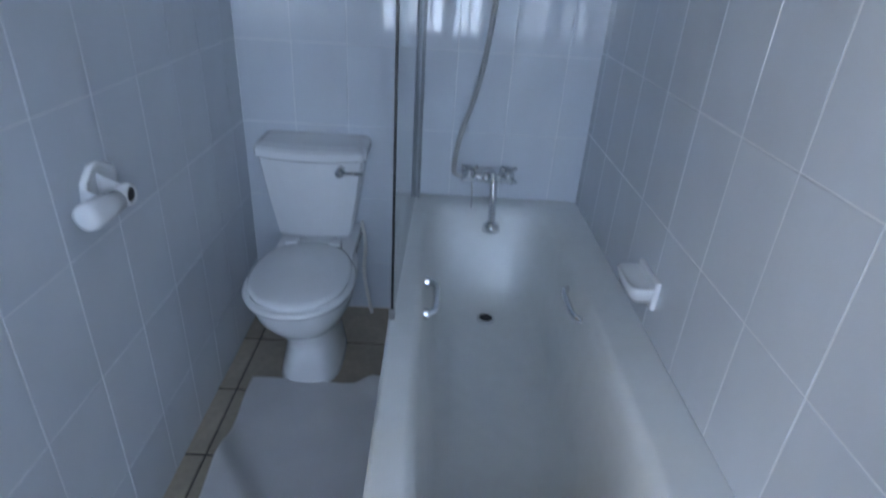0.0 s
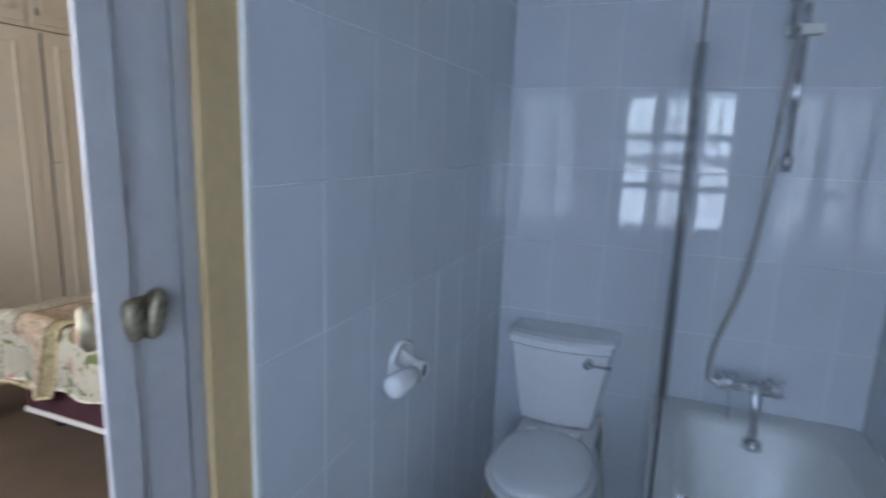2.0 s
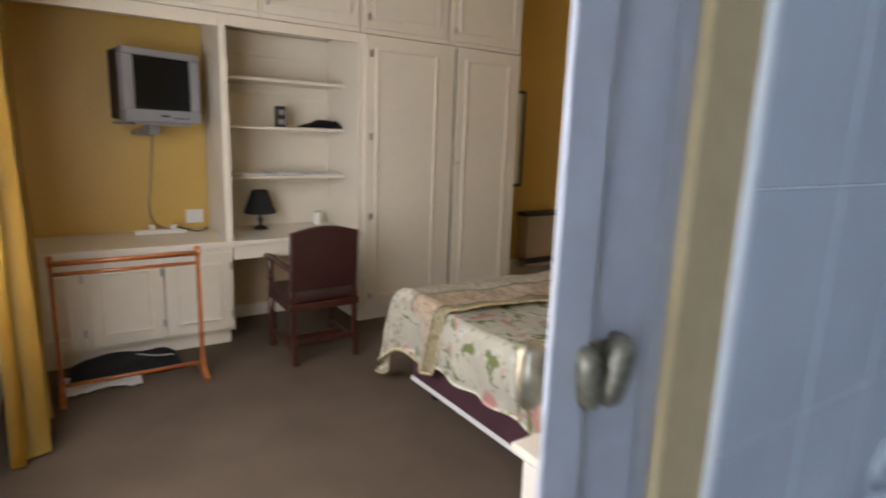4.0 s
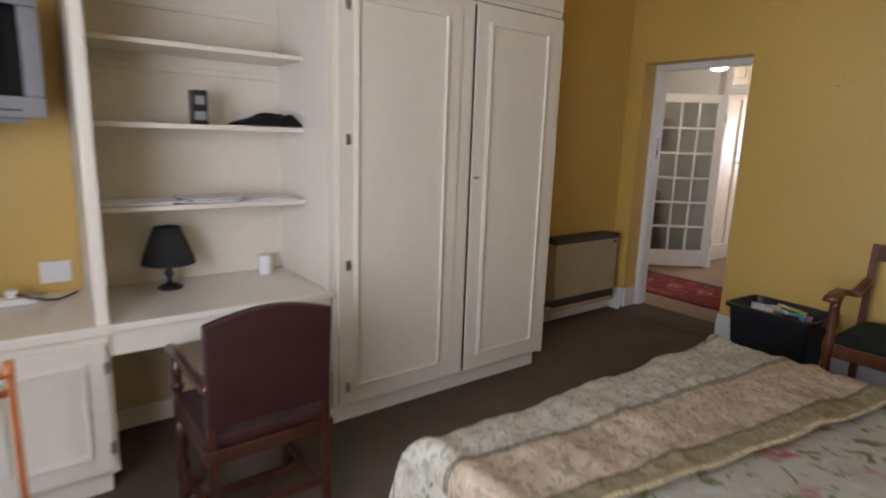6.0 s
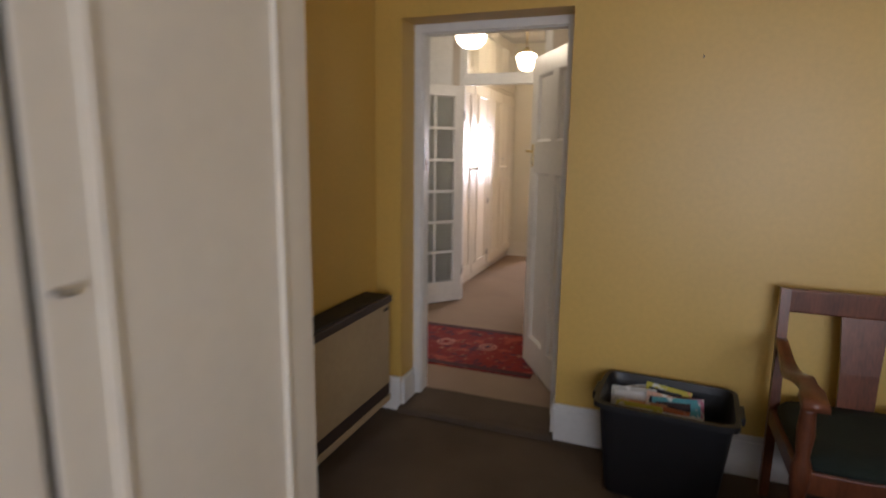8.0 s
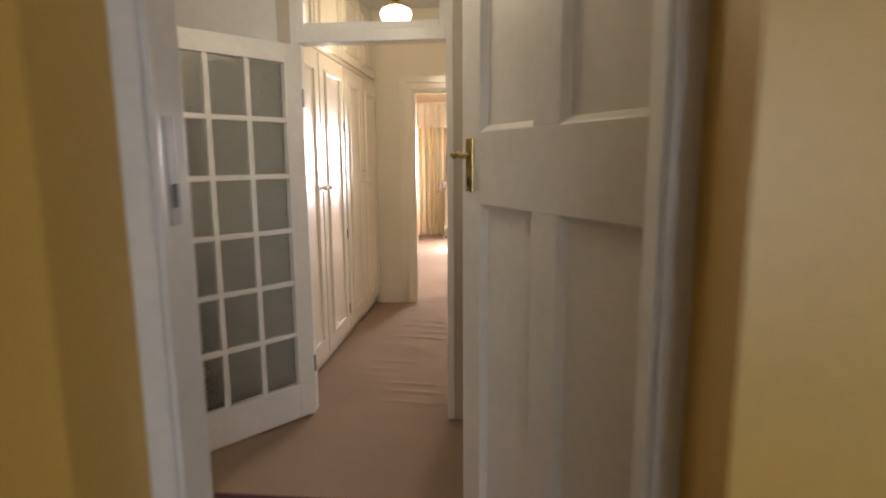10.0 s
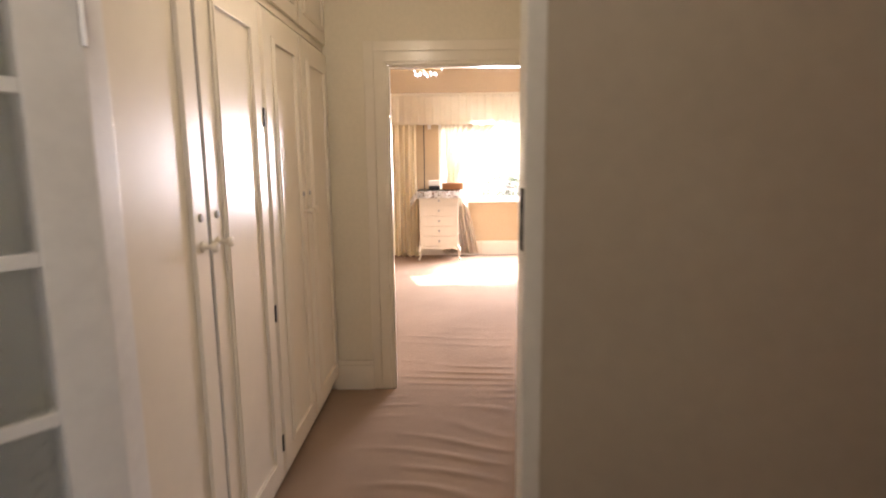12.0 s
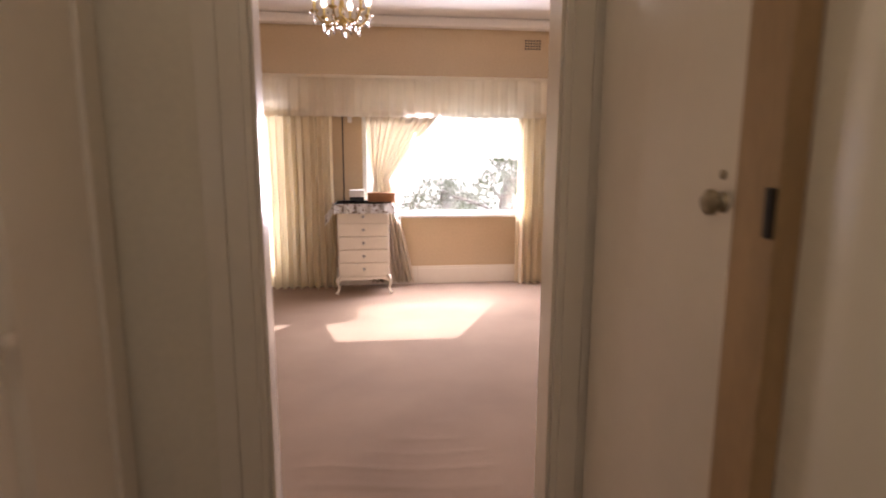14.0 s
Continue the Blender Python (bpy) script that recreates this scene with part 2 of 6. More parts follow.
def grid(nx, ny, f, thick=0.0):
    """A sheet of nx by ny cells; f(u, v) gives a point. thick adds a back."""
    bm = bmesh.new()
    v = [[bm.verts.new(f(i / nx, j / ny)) for j in range(ny + 1)] for i in range(nx + 1)]
    uv = bm.loops.layers.uv.new("UVMap")
    for i in range(nx):
        for j in range(ny):
            q = bm.faces.new((v[i][j], v[i + 1][j], v[i + 1][j + 1], v[i][j + 1]))
            for lp, (a, b) in zip(q.loops, ((i, j), (i + 1, j), (i + 1, j + 1), (i, j + 1))):
                lp[uv].uv = (a / nx, b / ny)
    if thick:
        bmesh.ops.solidify(bm, geom=bm.faces[:], thickness=thick)
    return bm


def wall_boxes(axis, p0, p1, a0, a1, z0, z1, openings=()):
    """Boxes of a wall across axis ('x' or 'y') between p0 and p1, running a0..a1, with openings (b0, b1, c0, c1)."""
    out, at = [], a0
    def add(b0, b1, c0, c1):
        if b1 - b0 > 1e-4 and c1 - c0 > 1e-4:
            out.append((p0, b0, c0, p1, b1, c1) if axis == "x" else (b0, p0, c0, b1, p1, c1))
    for b0, b1, c0, c1 in sorted(openings):
        add(at, b0, z0, z1)
        add(b0, b1, z0, c0)
        add(b0, b1, c1, z1)
        at = b1
    add(at, a1, z0, z1)
    return out


def wall(name, mat, label, *args, openings=()):
    return setting(name, boxes(*wall_boxes(*args, openings=openings)), mat, label, "wall")


# ---- structure ----
H = 3.12
F2 = 0.035          # the hall's floor lies a low step above the bedroom's

# bathroom shell
wall("wall_bath_bedroom", YELLOW, "yellow painted plaster wall between bathroom and bedroom", "x", -0.95, -0.8, -1.45, 5.05, 0, H, openings=[(-0.37, 0.56, 0, 2.07)])
w_back = wall("wall_bath_back", GROUT, "white grouted wall behind toilet and bath taps", "y", 2.2018, 2.35, -0.8, 0.7, 0, H)
w_right = wall("wall_bath_side", GROUT, "white grouted wall along the bath", "x", 0.5518, 0.7, -1.3, 2.2, 0, H)
wall("wall_bath_window", WHITEWALL, "white painted wall with the bathroom window", "y", -1.45, -1.3, -0.8, 0.7, 0, H, openings=[(-0.62, 0.4, 0.7, 2.1)])
f_bath = setting("floor_bathroom", boxes((-0.8, -1.3, -0.1, 0.7, 2.2, -0.004)), DGROUT, "dark grouted bathroom floor under beige tiles", "floor")
setting("ceiling_bathroom", boxes((-0.8, -1.3, 2.75, 0.55, 2.2, 2.85)), CEIL, "white painted bathroom ceiling", "ceiling")

# bedroom shell
wall("wall_bedroom_west", YELLOW, "yellow painted bedroom wall behind wardrobes and heater", "x", -5.2, -5.05, -0.48, 5.05, 0, H)
wall("wall_bedroom_window", YELLOW, "yellow painted bedroom wall with the curtained window", "y", -0.48, -0.33, -5.05, -0.95, 0, H, openings=[(-3.4, -1.2, 0.8, 2.25)])
wall("wall_bedroom_hall", YELLOW, "yellow painted bedroom wall with the doorway to the hall", "y", 5.05, 5.3, -6.6, -0.8, 0, H, openings=[(-4.897, -4.02, -0.1, 2.142)])
setting("floor_bedroom", boxes((-5.05, -0.33, -0.1, -0.95, 5.05, 0.0), (-0.95, -0.37, -0.1, -0.8, 0.56, 0.0)), CARPET, "brown fitted bedroom carpet", "floor")
setting("ceiling_bedroom", boxes((-5.05, -0.33, H, -0.95, 5.05, H + 0.1)), CEIL, "white painted bedroom ceiling", "ceiling")

# hall and passage shell
wall("wall_hall_west", WHITEWALL, "white painted hall wall", "x", -6.75, -6.6, 5.05, 7.46, 0, H)
wall("wall_hall_east", CREAMWALL, "cream painted hall wall with a brown door", "x", -3.78, -3.62, 5.3, 7.46, 0, H, openings=[(6.4, 7.25, F2, 2.08)])
wall("wall_hall_passage", SHADEGREY, "gloss painted wall, shade in its grey, with the glazed passage doorway", "y", 7.33, 7.42, -6.6, -3.78, 0, H, openings=[(-5.37, -4.53, 0, 2.8)])
setting("lining_bedroom_side", boxes(*wall_boxes("y", 5.3, 5.306, -6.6, -3.78, F2, H, [(-4.93, -3.95, 0, 2.2)])), WHITEWALL, "white painted hall face of the bedroom wall", "wall")
wall("wall_passage_west", CREAMWALL, "cream painted passage wall behind wardrobes", "x", -6.2, -6.05, 7.42, 9.9, 0, H)
wall("wall_passage_east", CREAMWALL, "cream painted passage wall with a flush door", "x", -4.1, -4.0, 8.72, 9.9, 0, H)
wall("wall_passage_closet", CREAMWALL, "cream painted wall behind the passage wardrobe", "x", -3.85, -3.75, 7.42, 8.72, 0, H)
wall("wall_passage_end", CREAMWALL, "cream painted wall with the far bedroom doorway", "y", 9.9, 10.06, -7.1, -1.7, 0, H, openings=[(-5.13, -4.205, 0, 2.14)])
setting("ceiling_hall", boxes((-6.6, 5.3, H - 0.25, -3.78, 7.33, H - 0.1)), CEIL, "white painted hall ceiling", "ceiling")
setting("ceiling_passage", boxes((-6.05, 7.42, H - 0.25, -3.85, 9.9, H - 0.1)), CEIL, "white painted passage ceiling", "ceiling")


def hall_carpet(u, v):
    x, y = -5.5 + 1.35 * u, 7.5 + 4.4 * v
    edge = math.sin(math.pi * u) ** 0.5
    near = max(0, 1 - abs(y - 9.2) / 2.3) ** 0.5 if abs(y - 9.2) < 2.3 else 0
    wig = y + 0.05 * math.sin(4 * x) + 0.045 * noise.noise((x * 1.5, y * 2, 0))
    rip = (0.5 + 0.5 * math.sin(wig * 38 + 9 * noise.noise((x * 0.9, y * 1.5, 3)))) ** 4
    amp = max(0.04, 0.25 + 0.45 * u + 1.3 * noise.noise((x * 2.2, y * 2.6, 7))) * (0.35 + 0.65 * u)
    return (x, y, F2 + 0.001 + 0.011 * rip * amp * edge * near)


setting("floor_hall", boxes((-6.6, 5.32, -0.1, -3.56, 7.5, F2), (-6.2, 7.5, -0.1, -3.75, 9.98, F2 - 0.004)), CARPET2, "beige brown fitted hall carpet with a low step", "floor")
setting("floor_threshold", boxes((-4.897, 5.0, -0.09, -4.02, 5.05, F2 - 0.002), (-4.897, 5.05, -0.09, -4.02, 5.32, F2), bevel=0.004), CARPET, "brown carpeted low step in the doorway", "floor")
setting("floor_passage_carpet", grid(40, 520, hall_carpet), CARPET2, "beige passage carpet rucked into ripples", "floor", smooth=True)

# far bedroom shell
wall("wall_far_window", BEIGE, "beige painted wall with the bright bedroom window", "y", 15.15, 15.32, -7.1, -1.7, 0, H + 0.1, openings=[(-6.25, -5.82, 0.3, 2.25), (-4.95, -2.85, 0.89, 2.25)])
wall("wall_far_west", BEIGE, "beige painted far bedroom wall", "x", -7.25, -7.1, 9.9, 15.32, 0, H + 0.1)
wall("wall_far_east", BEIGE, "beige painted far bedroom wall", "x", -1.7, -1.55, 9.9, 15.32, 0, H + 0.1)
setting("floor_far_bedroom", boxes((-7.1, 9.98, -0.1, -1.7, 15.15, F2 - 0.002)), CARPET2, "beige fitted bedroom carpet", "floor")
setting("ceiling_far_bedroom", boxes((-7.1, 10.06, H + 0.05, -1.7, 15.15, H + 0.2)), CEIL, "white painted far bedroom ceiling", "ceiling")
setting("trim_cornice", boxes((-7.1, 15.0, H - 0.06, -1.7, 15.15, H + 0.05), bevel=0.03), CEIL, "white plaster cornice", "cornice")
# Ground colour lightened to paint in the outdoor glare; no paving is known.
setting("ground", boxes((-2500, -2500, -0.5, 2500, 2500, -0.3)), paint("glare_whitened_ground", (0.46, 0.43, 0.36), 0.95, 0.15, 0.3, 20, 0.3), "ground outside the windows, glare put into its pale colour", "ground")
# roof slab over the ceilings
# White sheet added over the greyed wall as its lighter, lit part.
setting("wall_lining", boxes((-6.6, 7.322, F2, -5.44, 7.329, 2.9)), WHITE, "white sheet added to brighten the hall wall behind the glazed door", "wall")
setting("roof", boxes((-7.3, -1.5, 3.4, 0.8, 15.4, 3.5)), SHADEGREY, "plain flat roof slab above the rooms", "roof")
wall("wall_outer_bath_north", WHITEWALL, "plain outer wall closing the void", "x", 0.55, 0.7, 2.35, 5.3, 0, H)


def skirting(name, runs, h=0.2, t=0.022, mat=WHITE):
    """Each run: x0, y0, x1, y1 of the board's box on the floor plus its floor height."""
    bm = bmesh.new()
    for x0, y0, x1, y1, z in runs:
        add_box(bm, x0, y0, z, x1, y1, z + h - 0.03, 0.002)
        dx, dy = (0.004, 0) if abs(x1 - x0) < abs(y1 - y0) else (0, 0.004)
        add_box(bm, x0 + dx, y0 + dy, z + h - 0.03, x1 - dx, y1 - dy, z + h, 0.004)
    return setting(name, bm, mat, "tall white painted skirting board", "skirting")


skirting("baseboard_bedroom", [(-5.03, 5.028, -4.897, 5.05, 0), (-4.02, 5.028, -0.95, 5.05, 0), (-5.05, 3.52, -5.03, 5.05, 0), (-4.4, -0.33, -0.97, -0.308, 0), (-0.972, 0.5, -0.95, 5.02, 0)])
skirting("baseboard_bedroom_reveal", [(-4.897, 5.05, -4.877, 5.2, 0.03), (-4.04, 5.05, -4.02, 5.2, 0.03)], 0.17)
skirting("baseboard_passage", [(-5.49, 9.878, -5.235, 9.9, F2)], 0.2, mat=CREAM)
skirting("baseboard_far", [(-7.1, 15.128, -4.3, 15.15, F2), (-4.296, 15.128, -1.7, 15.15, F2)], 0.22, mat=CREAM)


def frame_set(name, axis, p0, p1, a0, a1, z0, z1, t=0.05, mat=WHITE, label="white painted door frame", stop=0.0):
    """A door frame inside an opening, with a thin stop bead."""
    bm = bmesh.new()
    def b(u0, u1, c0, c1, q0=p0, q1=p1):
        add_box(bm, *((q0, u0, c0, q1, u1, c1) if axis == "x" else (u0, q0, c0, u1, q1, c1)), 0.004)
    b(a0, a0 + t, z0, z1)
    b(a1 - t, a1, z0, z1)
    b(a0 + t, a1 - t, z1 - t, z1)
    if stop:
        m0, m1 = (p0 + 0.012, p0 + 0.03)
        b(a0 + t, a0 + t + stop, z0, z1 - t, m0, m1)
        b(a1 - t - stop, a1 - t, z0, z1 - t, m0, m1)
        b(a0 + t + stop, a1 - t - stop, z1 - t - stop, z1 - t, m0, m1)
    return setting(name, bm, mat, label, "door frame")


def architrave(name, axis, p, side, a0, a1, z0, z1, w=0.11, mat=WHITE, reeds=3, label="white moulded door architrave"):
    """A stepped moulding round an opening a0..a1 up to z1 on a wall face at p; side is +1 or -1."""
    bm = bmesh.new()
    def b(u0, u1, c0, c1, d):
        q0, q1 = sorted((p, p + side * d))
        add_box(bm, *((q0, u0, c0, q1, u1, c1) if axis == "x" else (u0, q0, c0, u1, q1, c1)), 0.003)
    step = w / reeds
    depth = [0.012, 0.007, 0.016, 0.02, 0.012]
    for i in range(reeds):
        o0, o1, d = i * step, (i + 1) * step - 0.002, depth[i % 5]
        b(a0 - o1, a0 - o0, z0, z1 + o1, d)
        b(a1 + o0, a1 + o1, z0, z1 + o1, d)
        b(a0 - o0, a1 + o0, z1 + o0, z1 + o1, d)
    return setting(name, bm, mat, label, "door trim")


def moulded_post(y0, flip):
    """A thin moulded door post board lying in the wall's plane; flip mirrors it to the other jamb."""
    bm = bmesh.new()
    for a, b, x in ((0.0, 0.044, -0.7885), (0.044, 0.049, -0.799), (0.049, 0.116, -0.797), (0.116, 0.134, -0.799), (0.134, 0.141, -0.806), (0.141, 0.16, -0.803), (0.16, 0.19, -0.81)):
        ya, yb = sorted((y0 + flip * a, y0 + flip * b))
        add_box(bm, -0.796 if a < 0.01 else -0.818, ya, 0, x, yb, 2.06, 0.0015)
    return bm


setting("trim_bathroom_door_post", moulded_post(0.379, 1), WHITEPOST, "white moulded door post with fine reeds", "door trim")
setting("trim_bathroom_door_post_far", moulded_post(-0.25, -1), WHITEPOST, "white moulded door post with fine reeds", "door trim")
# Paler copy of the yellow paint: the window's sheen is put into its colour.
SHEENYELLOW = paint("sheen_paled_yellow_paint", (0.66, 0.48, 0.25), 0.5, 0.06, 1.5, 40, 0.06)
setting("lining_bathroom_side", boxes((-0.8105, 0.5575, 0, -0.7965, 0.6415, 2.75), (-0.8, -1.3, 0, -0.7965, -0.4405, 2.75)), SHEENYELLOW, "yellow wall strip beside the tiles, window sheen painted in", "wall")
setting("trim_bathroom_door_head", boxes((-0.812, -0.436, 2.061, -0.796, 0.565, 2.16), bevel=0.003), WHITEPOST, "white moulded door head", "door trim")
frame_set("trim_bedroom_door_frame", "y", 5.215, 5.335, -4.897, -4.02, F2, 2.142, 0.045, stop=0.008)
frame_set("trim_passage_door_frame", "y", 7.325, 7.425, -5.37, -4.53, F2, 2.8, 0.035, stop=0.0)
setting("trim_transom", boxes((-5.335, 7.325, 2.065, -4.565, 7.425, 2.13), bevel=0.004), WHITE, "white transom bar over the glazed door", "door trim")
frame_set("trim_far_door_frame", "y", 9.895, 10.065, -5.13, -4.205, F2, 2.14, 0.03, CREAM, "cream painted door frame", stop=0.012)
architrave("trim_far_architrave", "y", 9.9, -1, -5.12, -4.215, F2, 2.13, 0.125, CREAM, 2, "cream flat door architrave")


# ---- bathroom ----
def rounded(x0, y0, x1, y1, z, p=6, n=40):
    return oval((x0 + x1) / 2, (y0 + y1) / 2, z, x1 - x0, y1 - y0, n, p)


def make_bathtub():
    t = thing("bathtub", "white enamelled built-in bathtub with chrome grips", "bathtub", 0, 0, 0)
    rings = [rounded(-0.143, 0.5, 0.553, 2.205, 0.0, 30), rounded(-0.143, 0.5, 0.553, 2.205, 0.535, 30), rounded(-0.15, 0.495, 0.556, 2.208, 0.545, 30),
             rounded(-0.15, 0.495, 0.556, 2.208, 0.562, 30), rounded(-0.145, 0.5, 0.552, 2.205, 0.57, 26), rounded(-0.138, 0.507, 0.545, 2.198, 0.571, 22), rounded(-0.086, 0.56, 0.44, 2.125, 0.571, 8), rounded(-0.08, 0.567, 0.433, 2.118, 0.57, 7.5),
             rounded(-0.068, 0.585, 0.42, 2.1, 0.562, 6), rounded(-0.06, 0.6, 0.41, 2.08, 0.54, 6), rounded(-0.02, 0.72, 0.375, 2.01, 0.26, 5),
             rounded(0.0, 0.78, 0.355, 1.98, 0.21, 5), rounded(0.06, 0.88, 0.3, 1.9, 0.19, 4)]
    part("tub", loft(rings, True, True), ENAMEL, t, smooth=True)
    d = part("drain", turned([(0.036, 0.0), (0.036, 0.006), (0.026, 0.007), (0.024, 0.002), (0.001, 0.002)]), CHROME, t, "dark chrome drain")
    d.location = (0.188, 1.87, 0.192)
    part("drain_hole", turned([(0.024, 0), (0.024, 0.003), (0.001, 0.003)]), BLACK, t).location = (0.188, 1.87, 0.1955)
    for x, s in ((-0.053, 1), (0.42, -1)):
        g = part("grip", tube(arc([(0, -0.09, 0), (s * 0.028, -0.07, 0.004), (s * 0.032, 0, 0.006), (s * 0.028, 0.07, 0.004), (0, 0.09, 0)]), 0.011), CHROME, t, "chrome grip handle", smooth=True)
        g.location = (x + s * 0.002, 1.5, 0.515)
        for dy in (-0.09, 0.09):
            part("rosette", turned([(0.018, -0.004), (0.018, 0.008), (0.01, 0.012)]), CHROME, g).matrix_basis = pose(0, dy, 0, 0, 90 * s, 0)


def make_mixer():
    t = thing("bath_mixer_tap", "chrome wall mixer tap with cross handles and hose", "tap", 0.17, 2.195, 0.68)
    part("body", tube([(-0.1, -0.06, 0), (-0.05, -0.06, 0), (0, -0.06, 0), (0.05, -0.06, 0), (0.1, -0.06, 0)], 0.019, 14, taper=[1.2, 0.9, 1.25, 0.9, 1.2]), CHROME, t, smooth=True)
    for x in (-0.075, 0.075):
        part("inlet", tube([(x, 0, 0), (x, -0.06, 0)], 0.016, 12, taper=[1.7, 1]), CHROME, t, smooth=True)
        k = part("handle", turned([(0.016, 0), (0.02, 0.015), (0.024, 0.035), (0.016, 0.05), (0.004, 0.055)]), CHROME, t, smooth=True)
        k.matrix_basis = pose(x, -0.07, 0.008, 55, 0, 0)
        for a in range(4):
            b = part("handle_bar", tube([(0.012, 0, 0.035), (0.042, 0, 0.037)], 0.006, 8, taper=[0.8, 1.2]), CHROME, k, smooth=True)
            b.matrix_basis = pose(0, 0, 0, 0, 0, 45 + 90 * a)
    part("spout", tube(arc([(0.01, -0.06, 0.01), (0.012, -0.085, 0.03), (0.016, -0.12, 0.01), (0.02, -0.14, -0.07), (0.024, -0.135, -0.16)]), 0.015, 12), CHROME, t, "curved chrome spout", smooth=True)
    part("spout_mouth", turned([(0.018, 0), (0.034, -0.012), (0.036, -0.036), (0.026, -0.04)][::-1]), CHROME, t, smooth=True).location = (0.024, -0.135, -0.155)
    part("diverter", tube([(-0.02, -0.075, 0.005), (-0.02, -0.1, 0.03)], 0.008, 8), CHROME, t, smooth=True)
    p = thing("bath_plug", "black rubber bath plug hanging on a chain", "plug", 0.11, 2.105, 0.5)
    part("stopper", turned([(0.02, 0), (0.025, 0.012), (0.024, 0.018), (0.004, 0.022)]), BLACK, p, smooth=True)
    part("chain", tube(arc([(0, 0, 0.02), (0.002, -0.002, 0.1), (-0.002, 0.02, 0.165)]), 0.003, 6), STEEL, p)


def make_shower():
    t = thing("shower_rail", "chrome shower riser rail with white holder", "shower", 0.19, 2.2, 1.5)
    part("rail", tube([(0, -0.045, 0), (0, -0.045, 0.5)], 0.011, 12), CHROME, t, smooth=True)
    for z in (0.01, 0.49):
        part("bracket", tube([(0, 0.01, z), (0, -0.045, z)], 0.012, 10), CHROME, t, smooth=True)
    part("foot_cap", turned([(0.016, -0.03), (0.02, 0), (0.02, 0.02), (0.012, 0.025)]), CHROME, t, smooth=True).location = (0, -0.045, -0.01)
    h = part("holder", box(-0.055, -0.075, 0.4, 0.05, -0.03, 0.435, 0.008), WHITE, t, "white plastic hose holder")
    part("head", turned([(0.012, 0), (0.014, 0.1), (0.03, 0.13), (0.034, 0.15), (0.004, 0.155)]), CHROME, h, smooth=True).matrix_basis = pose(-0.04, -0.06, 0.39, 12, 0, 0)
    s = thing("shower_hose", "grey ribbed metal shower hose", "hose", 0.05, 2.14, 0.68)
    pts = arc([(0.02, -0.01, 0.0), (-0.015, -0.02, 0.03), (0.0, -0.015, 0.16), (0.055, -0.01, 0.36), (0.085, -0.01, 0.6), (0.1, -0.01, 0.9), (0.112, -0.02, 1.2), (0.105, -0.05, 1.24)], 22)
    part("hose", tube(pts, 0.0085, 8, taper=[1 + 0.14 * (i % 2) for i in range(len(pts))]), STEEL, s)


def make_screen():
    t = thing("bath_screen", "clear glass bath screen with a chrome wall channel", "bath screen", -0.115, 0, 0.571)
    t.matrix_basis = pose(-0.114, 2.19, 0.571, 0, 0, -1.7) @ pose(0, -2.19, 0)
    g = part("pane", box(-0.003, 1.305, 0.004, 0.003, 2.17, 1.31, 0.0015), SCREENGLASS, t, "clear glass pane")
    g.visible_shadow = False
    part("edge_seal", box(-0.0035, 1.299, 0.002, 0.0035, 1.3055, 1.31, 0.001), BLACK, t, "dark edge strip")
    part("wall_channel", boxes((-0.012, 2.16, 0, 0.012, 2.2, 1.32), (-0.018, 2.19, 0, 0.018, 2.2, 1.32), (0.014, 2.15, 0, 0.02, 2.175, 1.32), bevel=0.002), CHANNEL, t, "grey metal channel")
    part("end_cap", box(-0.008, 1.293, -0.001, 0.008, 1.31, 0.03, 0.002), STEEL, t)


